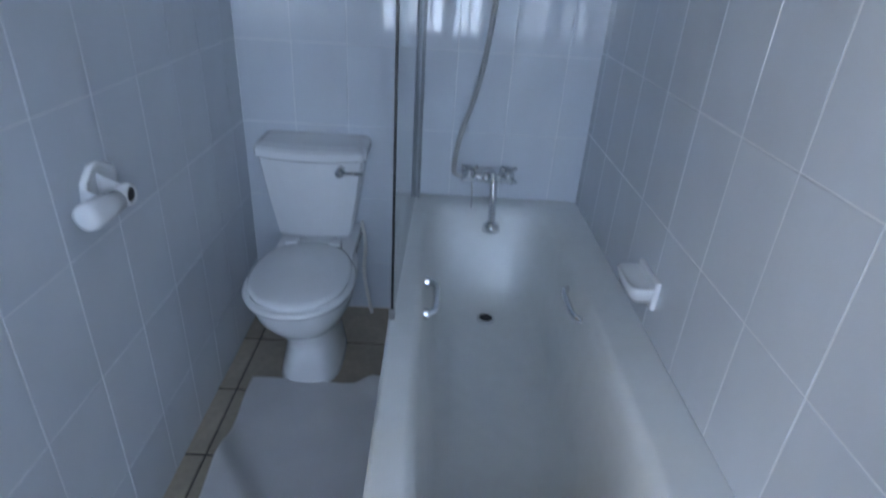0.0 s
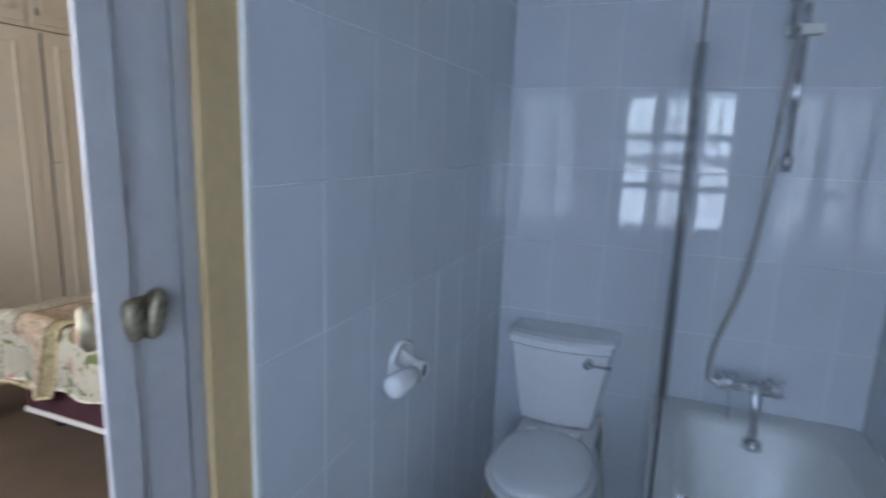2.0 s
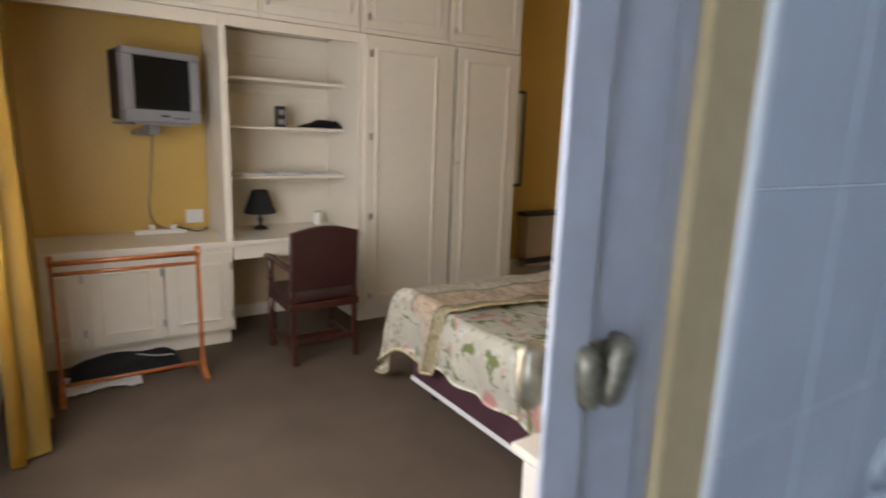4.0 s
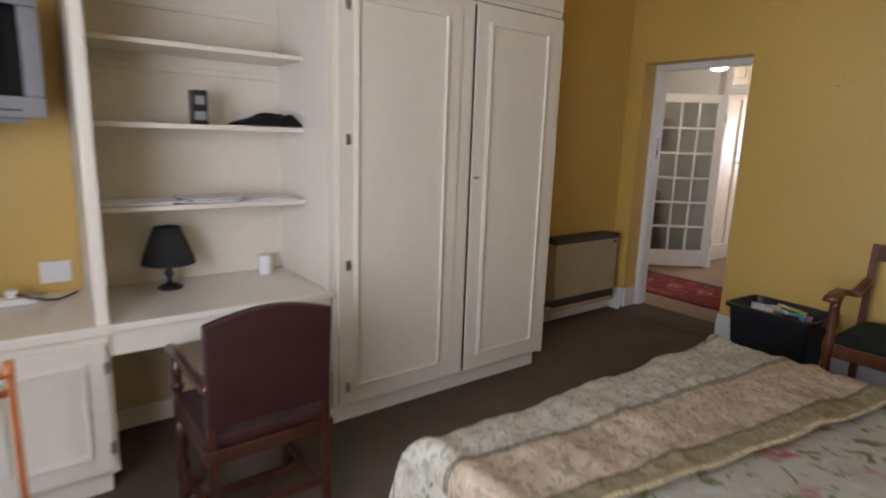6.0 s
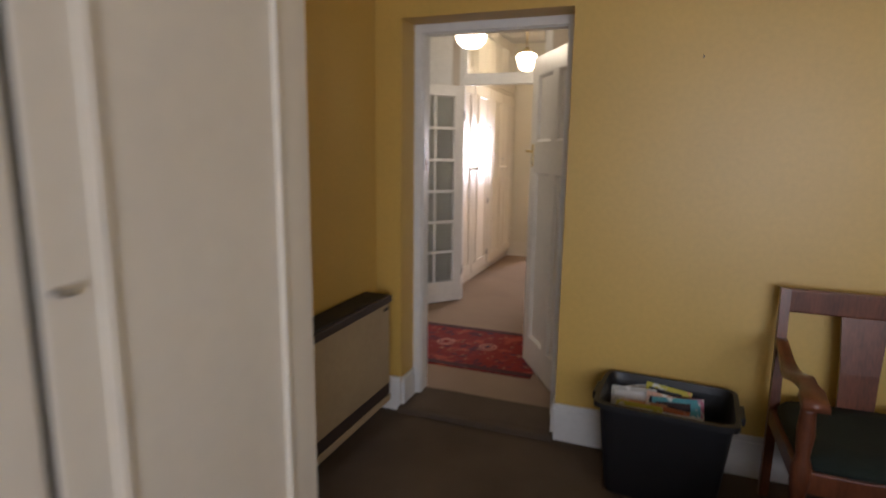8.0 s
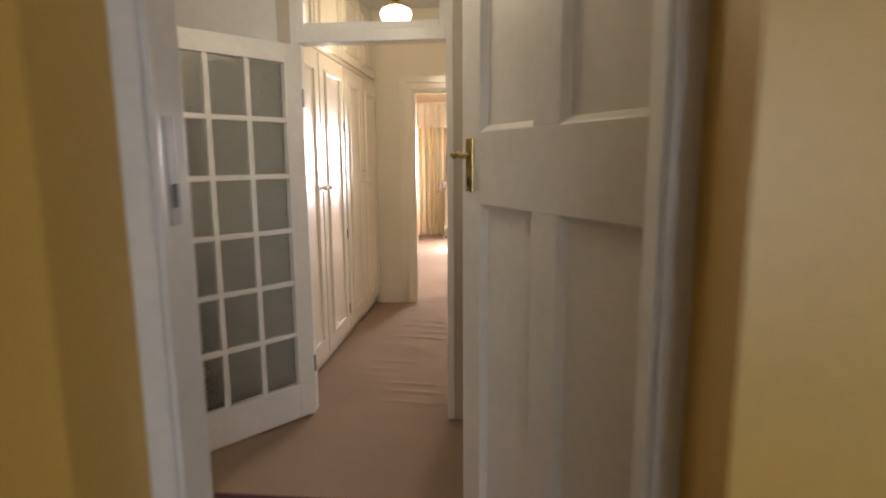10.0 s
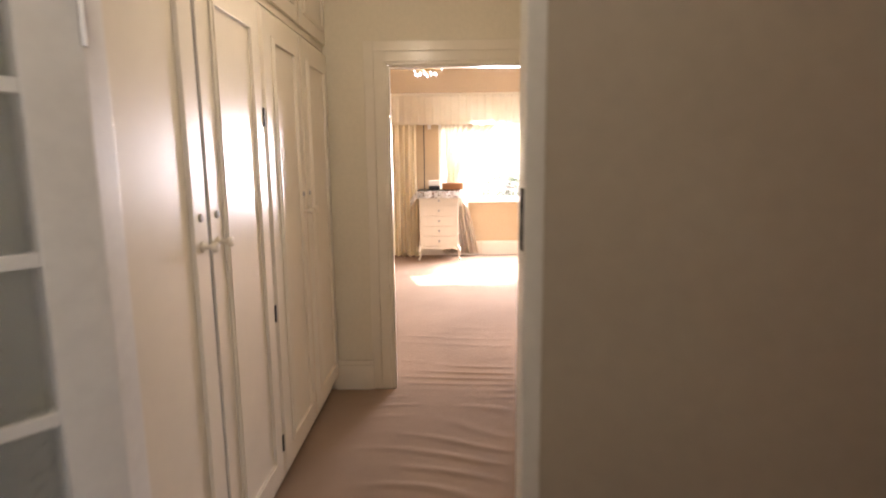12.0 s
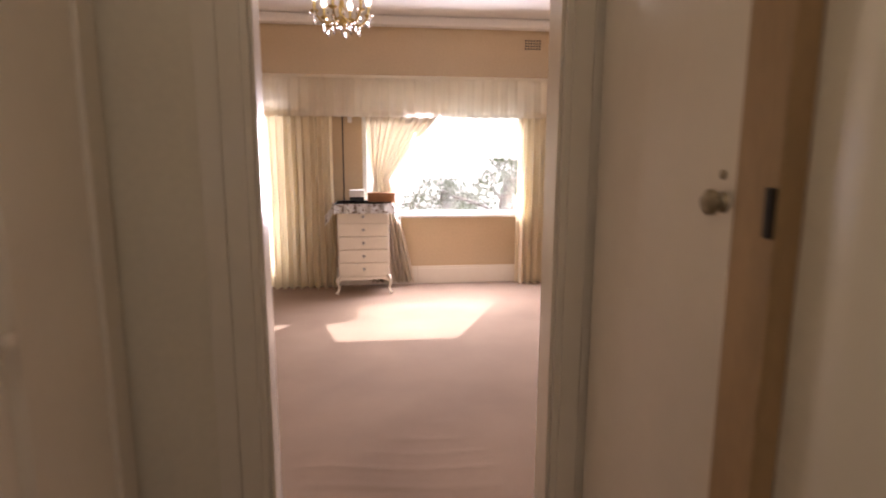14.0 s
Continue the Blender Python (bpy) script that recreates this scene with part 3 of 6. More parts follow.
def make_toilet():
    t = thing("toilet", "white ceramic close-coupled toilet with closed lid", "toilet", -0.479, 0, 0)
    def ringof(z, w, y0, y1, p=2.4):
        return oval(0, (y0 + y1) / 2, z, w, y1 - y0, 36, p)
    rings = [ringof(0, 0.235, 1.66, 2.04, 3), ringof(0.02, 0.225, 1.67, 2.04, 3), ringof(0.12, 0.195, 1.7, 2.04), ringof(0.2, 0.2, 1.68, 2.05),
             ringof(0.27, 0.27, 1.58, 2.06), ringof(0.34, 0.33, 1.52, 2.07), ringof(0.405, 0.355, 1.485, 2.08, 2.3), ringof(0.42, 0.35, 1.485, 2.08, 2.3)]
    part("pan", loft(rings), CERAMIC, t, smooth=True)
    part("seat", loft([ringof(0.422, 0.36, 1.47, 1.935, 2.2), ringof(0.438, 0.37, 1.465, 1.935, 2.2), ringof(0.444, 0.355, 1.475, 1.925, 2.2)]), CERAMIC, t, "white plastic seat", smooth=True)
    part("lid", loft([ringof(0.446, 0.335, 1.485, 1.935, 2.2), ringof(0.46, 0.34, 1.485, 1.935, 2.2), ringof(0.468, 0.315, 1.505, 1.915, 2.2), ringof(0.47, 0.1, 1.62, 1.77, 2.2)]), CERAMIC, t, "white closed lid", smooth=True)
    for x in (-0.08, 0.08):
        part("hinge", box(x - 0.022, 1.9, 0.425, x + 0.022, 1.95, 0.475, 0.008), CERAMIC, t)
    part("shelf", box(-0.15, 1.88, 0.37, 0.15, 2.19, 0.432, 0.015), CERAMIC, t)
    def bow(z, w, d, bulge):
        """A flat-backed ring whose front swells out."""
        front = [(-0.02 + w / 2 * u, 2.195 - d - bulge * (1 - u * u)) for u in [-0.94 + 1.88 * i / 16 for i in range(17)]]
        return [(x, y, z) for x, y in [(-0.02 - w / 2, 2.195 - d + 0.02), *front, (-0.02 + w / 2, 2.195 - d + 0.02), (-0.02 + w / 2, 2.195), (-0.02 - w / 2, 2.195)]]
    cist = [bow(z, w, d, b) for z, w, d, b in ((0.4325, 0.275, 0.15, 0.02), (0.445, 0.288, 0.155, 0.022), (0.6, 0.345, 0.165, 0.03), (0.74, 0.388, 0.17, 0.036), (0.752, 0.39, 0.17, 0.036))]
    part("cistern", loft(cist), CERAMIC, t)
    part("lid_joint", loft([bow(z, 0.384, 0.166, 0.036) for z in (0.7525, 0.7565)]), DGROUT, t, "dark joint under the cistern lid")
    part("cistern_lid", loft([bow(z, w, d, b) for z, w, d, b in ((0.757, 0.402, 0.176, 0.038), (0.762, 0.412, 0.182, 0.04), (0.788, 0.412, 0.182, 0.04), (0.8, 0.4, 0.172, 0.036), (0.806, 0.36, 0.15, 0.02))]), CERAMIC, t, "white bow-fronted cistern lid")
    lev = part("flush_lever", tube([(0.1, 1.968, 0.728), (0.14, 1.966, 0.729), (0.178, 1.97, 0.726)], 0.007, 8, taper=[0.9, 0.8, 1.2]), CHROME, t, "chrome flush lever", smooth=True)
    part("lever_boss", tube([(0.095, 2.01, 0.728), (0.095, 1.962, 0.728)], 0.016, 12), CHROME, lev, smooth=True)
    part("water_pipe", tube(arc([(0.15, 2.16, 0.45), (0.165, 2.15, 0.35), (0.16, 2.15, 0.2), (0.19, 2.16, 0.002)]), 0.008, 8), WHITE, t, "white supply pipe", smooth=True)


def make_roll_holder():
    t = thing("toilet_roll_holder", "white ceramic toilet roll holder with an empty roller", "toilet roll holder", -0.788, 1.168, 0.955)
    t.scale = (0.86, 0.86, 0.86)
    plate = [(-0.04, -0.03), (-0.025, 0.03), (0.015, 0.06), (0.05, 0.064), (0.115, 0.035), (0.125, 0.0), (0.11, -0.035), (0.07, -0.052), (-0.015, -0.05)]
    part("backplate", loft([[(d, y * k, z * k) for y, z in plate] for d, k in ((-0.002, 1), (0.008, 1), (0.018, 0.93), (0.014, 0.8), (0.006, 0.6))]), CERAMIC, t, smooth=True)
    part("screw", tube([(0.0, -0.005, 0.022), (0.01, -0.005, 0.022)], 0.006, 8), STEEL, t)
    for y, k in ((-0.03, 0.5), (0.045, 0.85)):
        rings = [[(x, y + 0.011 * k * math.cos(a), -0.022 * x / 0.075 + hh * k * math.sin(a)) for a in [2 * math.pi * i / 16 for i in range(16)]] for x, hh in ((0.004, 0.042), (0.03, 0.034), (0.055, 0.03), (0.07, 0.026), (0.078, 0.015))]
        part("arm", loft(rings), CERAMIC, t, "white ceramic side arm", smooth=True)
    r = part("roller", turned([(0.012, -0.004), (0.03, 0.003), (0.036, 0.02), (0.034, 0.07), (0.026, 0.125), (0.015, 0.13)], 24), CERAMIC, t, "white tapering roller", smooth=True)
    r.matrix_basis = pose(0.05, -0.118, -0.022, -90, 0, -8)
    ring = part("socket_rim", loft([[(0.082 + dx, 0.045 + 1.1 * q * math.cos(a), -0.022 + 1.1 * q * math.sin(a)) for a in [2 * math.pi * i / 24 for i in range(24)]] for q, dx in ((0.026, -0.03), (0.028, -0.004), (0.024, 0.004), (0.018, 0.002), (0.016, -0.012))]), CERAMIC, t, "round rim of the socket", smooth=True)
    part("socket", tube([(0.062, 0.045, -0.022), (0.082, 0.045, -0.022)], 0.0182, 18), BLACK, ring, "dark open socket")


def make_soap_dish():
    t = thing("soap_dish", "white ceramic soap dish on the tiled wall", "soap dish", 0.548, 1.345, 0.688)
    part("dish", loft([oval(-0.035 * s, 0, z, 0.075 * s, 0.135 * s, 24, 4) for z, s in ((-0.028, 0.75), (-0.01, 0.95), (0.022, 1.08), (0.026, 1.02), (0.012, 0.85))]), CERAMIC, t, smooth=True)
    part("backplate", box(-0.012, -0.07, -0.04, 0.004, 0.07, 0.045, 0.006), CERAMIC, t)


def make_bath_mat():
    def f(u, v):
        x, y = -0.675 + 0.5 * u, 0.62 + 1.06 * v
        z = 0.012 + 0.012 * noise.noise((x * 5, y * 4, 1)) + 0.038 * max(0, math.sin(7 * x + 5 * y + 2 * noise.noise((x * 3, y * 3, 5)))) ** 3
        if u > 0.96:
            z += 0.03
        return (x + 0.015 * noise.noise((y * 4, 0, 2)), y + 0.02 * noise.noise((x * 4, 3, 2)), max(0.004, z))
    t = thing("bath_mat", "rumpled white towelling bath mat on the floor", "bath mat")
    part("mat", grid(50, 90, f, 0.012), TOWEL, t, smooth=True)


make_bathtub()
make_mixer()
make_shower()
make_screen()
make_toilet()
make_roll_holder()
make_soap_dish()
make_bath_mat()


def make_window(name, axis_y, x0, x1, z0, z1, cols, rows, label, mat=WHITE, depth=0.06, sill=True, out=1, bar=0.018):
    """A window in a wall across y, with frame, bars, panes and sill."""
    t = thing(name, label, "window", (x0 + x1) / 2, axis_y, z0, kind="structure")
    w, h = (x1 - x0) / 2, z1 - z0
    part("window_frame", boxes((-w, 0, 0, -w + 0.05, depth, h), (w - 0.05, 0, 0, w, depth, h), (-w + 0.05, 0, 0, w - 0.05, depth, 0.05), (-w + 0.05, 0, h - 0.05, w - 0.05, depth, h), bevel=0.004), mat, t)
    for i in range(1, cols):
        x = -w + 2 * w * i / cols
        part("mullion", box(x - bar, 0.005, 0.05, x + bar, depth - 0.005, h - 0.05), mat, t)
    for j in range(1, rows):
        z = h * j / rows
        part("glazing_bar", box(-w + 0.05, 0.01, z - bar * 0.78, w - 0.05, depth - 0.01, z + bar * 0.78), mat, t)
    for i in range(cols):
        for j in range(rows):
            g = part("pane", box(-w + 2 * w * i / cols + 0.015, depth / 2 - 0.002, h * j / rows + 0.01, -w + 2 * w * (i + 1) / cols - 0.015, depth / 2 + 0.002, h * (j + 1) / rows - 0.01, 0), CLEAR, t)
            g.visible_shadow = False
    if sill:
        part("window_sill", box(-w - 0.05, -0.1 * out, -0.03, w + 0.05, 0.03, 0.003, 0.006), mat, t)
    return t


make_window("window_1", -1.4, -0.62, 0.4, 0.7, 2.1, 3, 3, "white barred bathroom window", depth=0.06, bar=0.045)


def make_window_bars():
    """Painted security bars inside the bathroom window: rounded panels with a bar up the middle."""
    t = thing("window_bars", "white painted steel security bars inside the window", "window bars", -0.11, -1.31, 0.7)
    for z in (0.06, 0.72, 1.34):
        part("cross_bar", box(-0.51, -0.006, z - 0.018, 0.51, 0.006, z + 0.018, 0.002), WHITE, t)
    for i in range(3):
        cx = -0.34 + 0.34 * i
        for z0, z1 in ((0.1, 0.68), (0.76, 1.3)):
            ring = [(cx + x, 0.0, z) for x, _, z in [(p[0], 0, (z0 + z1) / 2 + p[1]) for p in oval(0, 0, 0, 0.24, z1 - z0, 36, 6)]]
            part("rounded_panel_bar", tube([*ring, ring[0]], 0.013, 6), WHITE, t, smooth=True)
            part("upright_bar", tube([(cx, 0, z0 - 0.04), (cx, 0, z1 + 0.04)], 0.012, 6), WHITE, t, smooth=True)
        part("end_bar", box(cx + 0.165, -0.006, 0.02, cx + 0.175, 0.006, 1.38, 0.002), WHITE, t)


make_window_bars()
make_window("window_2", -0.44, -3.4, -1.2, 0.8, 2.25, 3, 2, "white framed bedroom window behind yellow curtains")
make_window("window_3", 15.2, -4.95, -2.85, 0.89, 2.25, 1, 1, "bright white framed bedroom window with blind")
make_window("window_4", 15.2, -6.25, -5.82, 0.3, 2.25, 1, 1, "bright white framed window behind drawn curtain", sill=False)


# ---- built-in cupboards ----
def cupboard_door(t, x, z, w, h, mat=CREAMOLD, inset=0.075, name="door", mould=0.022):
    """A door with a raised moulding, front towards local -y."""
    d = part(name, box(0.002, -0.02, 0.002, w - 0.002, 0, h - 0.002, 0.003), mat, t)
    d.location = (x, -0.001, z)
    i, m = inset, mould
    bm = bmesh.new()
    for o, s, k in ((0, m * 0.55, 0.009), (m * 0.45, m * 0.55, 0.014)):
        a, b = i + o, i + o + s
        add_box(bm, a, -0.02 - k, a, b, -0.019, h - a, 0.003)
        add_box(bm, w - b, -0.02 - k, a, w - a, -0.019, h - a, 0.003)
        add_box(bm, b, -0.02 - k, a, w - b, -0.019, b, 0.003)
        add_box(bm, b, -0.02 - k, h - b, w - b, -0.019, h - a, 0.003)
    part("moulding", bm, mat, d)
    return d


def knob(d, x, z, mat=STEEL, r=0.014, long=0.03):
    k = part("knob", turned([(r * 1.1, 0), (r * 1.1, 0.004), (r * 0.5, 0.008), (r * 0.5, long * 0.55), (r, long * 0.7), (r, long * 0.95), (r * 0.5, long)], 14), mat, d, smooth=True)
    k.matrix_basis = pose(x, -0.02, z, 90, 0, 0)
    return k


def catch(d, x, z):
    part("latch", box(x - 0.011, -0.03, z - 0.025, x + 0.011, -0.019, z + 0.025, 0.004), STEEL, d, "small metal cupboard latch")


def carcass(w, z0, z1, d):
    return boxes((0, 0, z0, w, d, z1), bevel=0.003)


WX = -4.43
wardrobe_group = "built-in bedroom cupboards"
a = thing("wardrobe", "tall cream painted built-in wardrobe with moulded doors", "wardrobe", WX, 1.955, 0, 90, wardrobe_group)
part("carcass", carcass(1.522, 0.1, 2.2, 0.6), CREAMOLD, a)
part("plinth", box(0.0, 0.035, 0.0, 1.49, 0.58, 0.099), CREAMOLD, a)
d = cupboard_door(a, 0.02, 0.115, 0.722, 2.08, inset=0.085)
for z in (0.1, 0.74, 1.35, 1.95):
    catch(d, 0.05, z)
d = cupboard_door(a, 0.84, 0.115, 0.65, 2.08, inset=0.088)
part("end_stile", box(1.492, -0.014, 0.1, 1.522, -0.0005, 2.19, 0.003), CREAMOLD, a)
part("key_pull", tube([(0.018, -0.02, 1.156), (0.018, -0.045, 1.156), (0.033, -0.05, 1.156)], 0.006, 8), STEEL, d, "small steel pull")
# Thin dark strip that paints the shadow line between stile and door.
part("seam", box(0.828, -0.0145, 0.12, 0.8395, -0.0122, 2.18, 0), DARKSTEEL, a, "dark strip drawn as the shadow line beside the door")
part("stile", box(0.744, -0.012, 0.11, 0.827, -0.0005, 2.19, 0.003), CREAMOLD, a)

for y0, y1 in ((-0.33, 0.33), (0.33, 1.22), (1.22, 1.95), (1.955, 2.715), (2.72, 3.477)):
    u = thing("overhead_cupboard", "cream painted overhead cupboard with a moulded door", "cupboard", WX, y0, 2.205, 90, wardrobe_group)
    part("carcass", boxes((0, 0, 0.0, y1 - y0 - 0.004, 0.6, 0.75), bevel=0.002), CREAMOLD, u)
    d = cupboard_door(u, 0.012, 0.03, y1 - y0 - 0.03, 0.66, inset=0.07)
    catch(d, 0.04, 0.08)
    part("cornice", box(0, -0.04, 0.75, y1 - y0 - 0.004, 0.6, 0.8, 0.01), CREAMOLD, u)

s = thing("desk_shelves", "cream painted open shelves over a built-in desk", "shelf unit", WX, 1.0, 0, 90)
part("post", box(-0.045, -0.012, 0.735, 0.0, 0.045, 2.2, 0.004), CREAM, s, "cream front post")
part("divider", box(-0.03, 0.05, 0.735, -0.008, 0.6, 2.2, 0.002), CREAMOLD, s)
part("back_panel", box(0.0, 0.59, 0.735, 0.95, 0.605, 2.2, 0.002), CREAMOLD, s)
part("side_panel", box(0.93, 0.0, 0.735, 0.953, 0.59, 2.2, 0.002), CREAM, s)
part("pelmet", box(0.0, 0.0, 2.13, 0.93, 0.03, 2.2, 0.003), CREAM, s)
for z in (1.155, 1.51, 1.85):
    part("shelf", box(0.0, 0.25, z - 0.022, 0.929, 0.589, z, 0.003), CREAM, s)
for z in (1.75, 2.03):
    part("batten", box(0.0, 0.572, z, 0.93, 0.589, z + 0.028, 0.003), CREAMOLD, s)

k = thing("built_in_desk", "cream painted desk top over an open knee space", "desk", WX, 1.0, 0, 90)
part("desktop", box(-0.005, -0.02, 0.7, 0.95, 0.605, 0.733, 0.006), CREAM, k)
part("drawer_front", box(0.0, 0.0, 0.6, 0.945, 0.02, 0.698, 0.003), CREAM, k)
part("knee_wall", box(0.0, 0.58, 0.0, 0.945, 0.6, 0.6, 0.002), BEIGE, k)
part("knee_skirting", box(0.0, 0.56, 0.0, 0.945, 0.579, 0.1, 0.003), CREAM, k)

c = thing("base_cupboard", "low cream painted cupboard with panelled doors", "cupboard", WX, -0.33, 0, 90, wardrobe_group)
part("carcass", carcass(1.325, 0.1, 0.69, 0.6), CREAMOLD, c)
part("plinth", box(0.0, 0.04, 0, 1.3, 0.58, 0.099), CREAMOLD, c)
part("worktop", box(0.0, -0.02, 0.691, 1.345, 0.61, 0.735, 0.006), CREAM, c, "cream painted top")
for x in (0.02, 0.46, 0.89):
    d = cupboard_door(c, x, 0.12, 0.42, 0.545, inset=0.07, mould=0.016)
    for z in (0.08, 0.42):
        part("hinge", box(0.405, -0.028, z, 0.425, -0.019, z + 0.05, 0.002), STEEL, d)
setting("trim_cupboard_header", box(WX - 0.03, -0.33, 2.12, WX, 0.955, 2.2, 0.003), CREAM, "cream header board over the television recess", "trim")


# ---- bedroom things ----
def make_television():
    t = thing("television", "grey box television on a wall bracket", "television", -4.72, 0.605, 1.49, 110)
    t.scale = (0.92, 1, 0.98)
    part("front", boxes((-0.27, -0.13, 0.02, 0.27, -0.05, 0.1), (-0.27, -0.13, 0.43, 0.27, -0.05, 0.475), (-0.27, -0.13, 0.1, -0.2, -0.05, 0.43), (0.2, -0.13, 0.1, 0.27, -0.05, 0.43), bevel=0.01), STEELGREY, t, "silver grey front frame")
    def f(u, v):
        x, z = -0.2 + 0.4 * u, 0.1 + 0.33 * v
        return (x, -0.108 - 0.02 * math.cos(x * 6) * math.cos((z - 0.265) * 6), z)
    part("screen", grid(16, 12, f, 0.01), SCREENDARK, t, "dark curved screen", smooth=True)
    part("tube_housing", loft([[(sx * w, y, 0.247 + sz * h) for sx, sz in ((-1, -1), (1, -1), (1, 1), (-1, 1))] for y, w, h in ((-0.05, 0.262, 0.22), (0.1, 0.25, 0.21), (0.22, 0.15, 0.13), (0.28, 0.14, 0.12))]), BLACK, t, "black rear housing")
    part("badge", box(-0.03, -0.133, 0.055, 0.03, -0.129, 0.068, 0.001), BLACK, t)
    for i in range(5):
        part("button", box(0.06 + 0.025 * i, -0.134, 0.045, 0.076 + 0.025 * i, -0.129, 0.053, 0.001), BLACK, t)
    b = part("bracket", boxes((-0.2, -0.1, 0.0, 0.2, 0.2, 0.018), (-0.04, 0.02, -0.06, 0.04, 0.1, 0.0), bevel=0.004), STEELGREY, t, "grey steel wall bracket")
    part("bracket_arm", tube([(0, 0.06, -0.05), (0.0, 0.2, -0.05), (0.02, 0.34, -0.05)], 0.02, 10), STEELGREY, b, smooth=True)
    c = thing("television_cable", "thin grey cable hanging down the yellow wall", "cable", -5.035, 0.62, 0.75)
    part("cable", tube(arc([(0.012, 0.0, 0.72), (0.012, -0.03, 0.4), (0.014, -0.05, 0.1), (0.06, 0.05, 0.005), (0.08, 0.2, 0.005)], 10), 0.0045, 6), STEELGREY, c)


STEELGREY = paint("silver_grey_plastic", (0.3, 0.3, 0.31), 0.45, 0.08, 6, 80, 0.04)
SCREENDARK = paint("dark_screen_glass", (0.02, 0.022, 0.024), 0.08, 0.05, 3, 20, 0)
make_television()


def make_lamp():
    t = thing("table_lamp", "small black table lamp with a fabric shade", "table lamp", -4.86, 1.31, 0.733)
    part("base", turned([(0.055, 0), (0.057, 0.01), (0.045, 0.018), (0.014, 0.03), (0.012, 0.05), (0.024, 0.075), (0.01, 0.1), (0.008, 0.16)]), BLACK, t, smooth=True)
    part("shade", turned([(0.12, 0.125), (0.115, 0.15), (0.06, 0.3), (0.055, 0.3), (0.11, 0.15), (0.116, 0.125)], 28), BLACKCLOTH, t, "black fabric shade")


make_lamp()


def make_desk_clutter():
    b = thing("paper_roll", "white cylindrical tub on the desk", "tub", -4.93, 1.80, 0.733)
    part("tub", turned([(0.034, 0), (0.036, 0.004), (0.036, 0.1), (0.03, 0.104)]), PAPER, b, smooth=False)
    b = thing("boxed_bottle", "small dark box with a grey label on the shelf", "box", -4.82, 1.47, 1.51)
    part("box", box(-0.03, -0.035, 0, 0.03, 0.035, 0.155, 0.004), BLACK, b)
    part("label_panel", box(0.0302, -0.025, 0.02, 0.032, 0.025, 0.06, 0), STEELGREY, b, "grey printed label")
    part("label_panel", box(0.0302, -0.02, 0.09, 0.032, 0.02, 0.13, 0), STEELGREY, b, "grey printed label")
    g = thing("folded_black_cloth", "crumpled black cloth with straps on the shelf", "cloth", -4.79, 1.78, 1.51)
    def f(u, v):
        x, y = -0.1 + 0.2 * u, -0.16 + 0.3 * v
        e = max(0, 1 - (x / 0.1) ** 2) * max(0, 1 - ((y + 0.01) / 0.16) ** 2)
        return (x, y, 0.006 + 0.075 * e ** 0.5 * (0.5 + 0.8 * v) * (0.8 + 0.5 * noise.noise((x * 18, y * 14, 1))))
    part("cloth", grid(20, 26, f, 0.004), BLACKCLOTH, g, smooth=True)
    random.seed(4)
    for i, (y, n) in enumerate(((1.2, 3), (1.5, 5), (1.76, 3))):
        p = thing("paper_stack", "loose stack of white papers on the shelf", "papers", -4.79, y, 1.156)
        for j in range(n):
            part("sheet", box(-0.1, -0.14, 0, 0.1, 0.14, 0.004, 0), (PAPER, INKED)[j % 2 if i == 1 else 0], p).matrix_basis = pose(random.uniform(-0.02, 0.02), random.uniform(-0.03, 0.03), 0.0005 + 0.0045 * j, 0, 0, random.uniform(-18, 18))
    m = thing("power_strip", "white power strip with plugs and black lead", "power strip", -4.9, 0.62, 0.735)
    part("strip", box(-0.03, -0.17, 0, 0.03, 0.17, 0.03, 0.006), WHITE, m)
    for y in (-0.06, 0.08):
        part("plug", box(-0.02, y - 0.02, 0.03, 0.02, y + 0.02, 0.065, 0.006), WHITE, m)
    part("lead", tube(arc([(0, 0.08, 0.05), (0.06, 0.16, 0.03), (0.02, 0.24, 0.006), (-0.06, 0.32, 0.01)]), 0.005, 6), BLACK, m)
    w = thing("wall_socket", "white wall socket plate on yellow wall", "socket", -5.049, 0.87, 0.83)
    part("plate", box(0, -0.06, -0.05, 0.012, 0.06, 0.05, 0.003), WHITE, w)


INKED = printed("printed_paper", (0.6, 0.6, 0.62), [((0.12, 0.14, 0.22), 3, 0.52), ((0.35, 0.2, 0.2), 2, 0.62)], 14)
make_desk_clutter()


def turned_leg(h, r=0.022):
    return turned([(r, 0), (r * 1.1, 0.03), (r * 0.7, 0.05), (r * 1.25, 0.1), (r * 1.3, h * 0.35), (r * 0.7, h * 0.45), (r * 0.95, h * 0.5), (r, h * 0.55), (r, h)], 14)


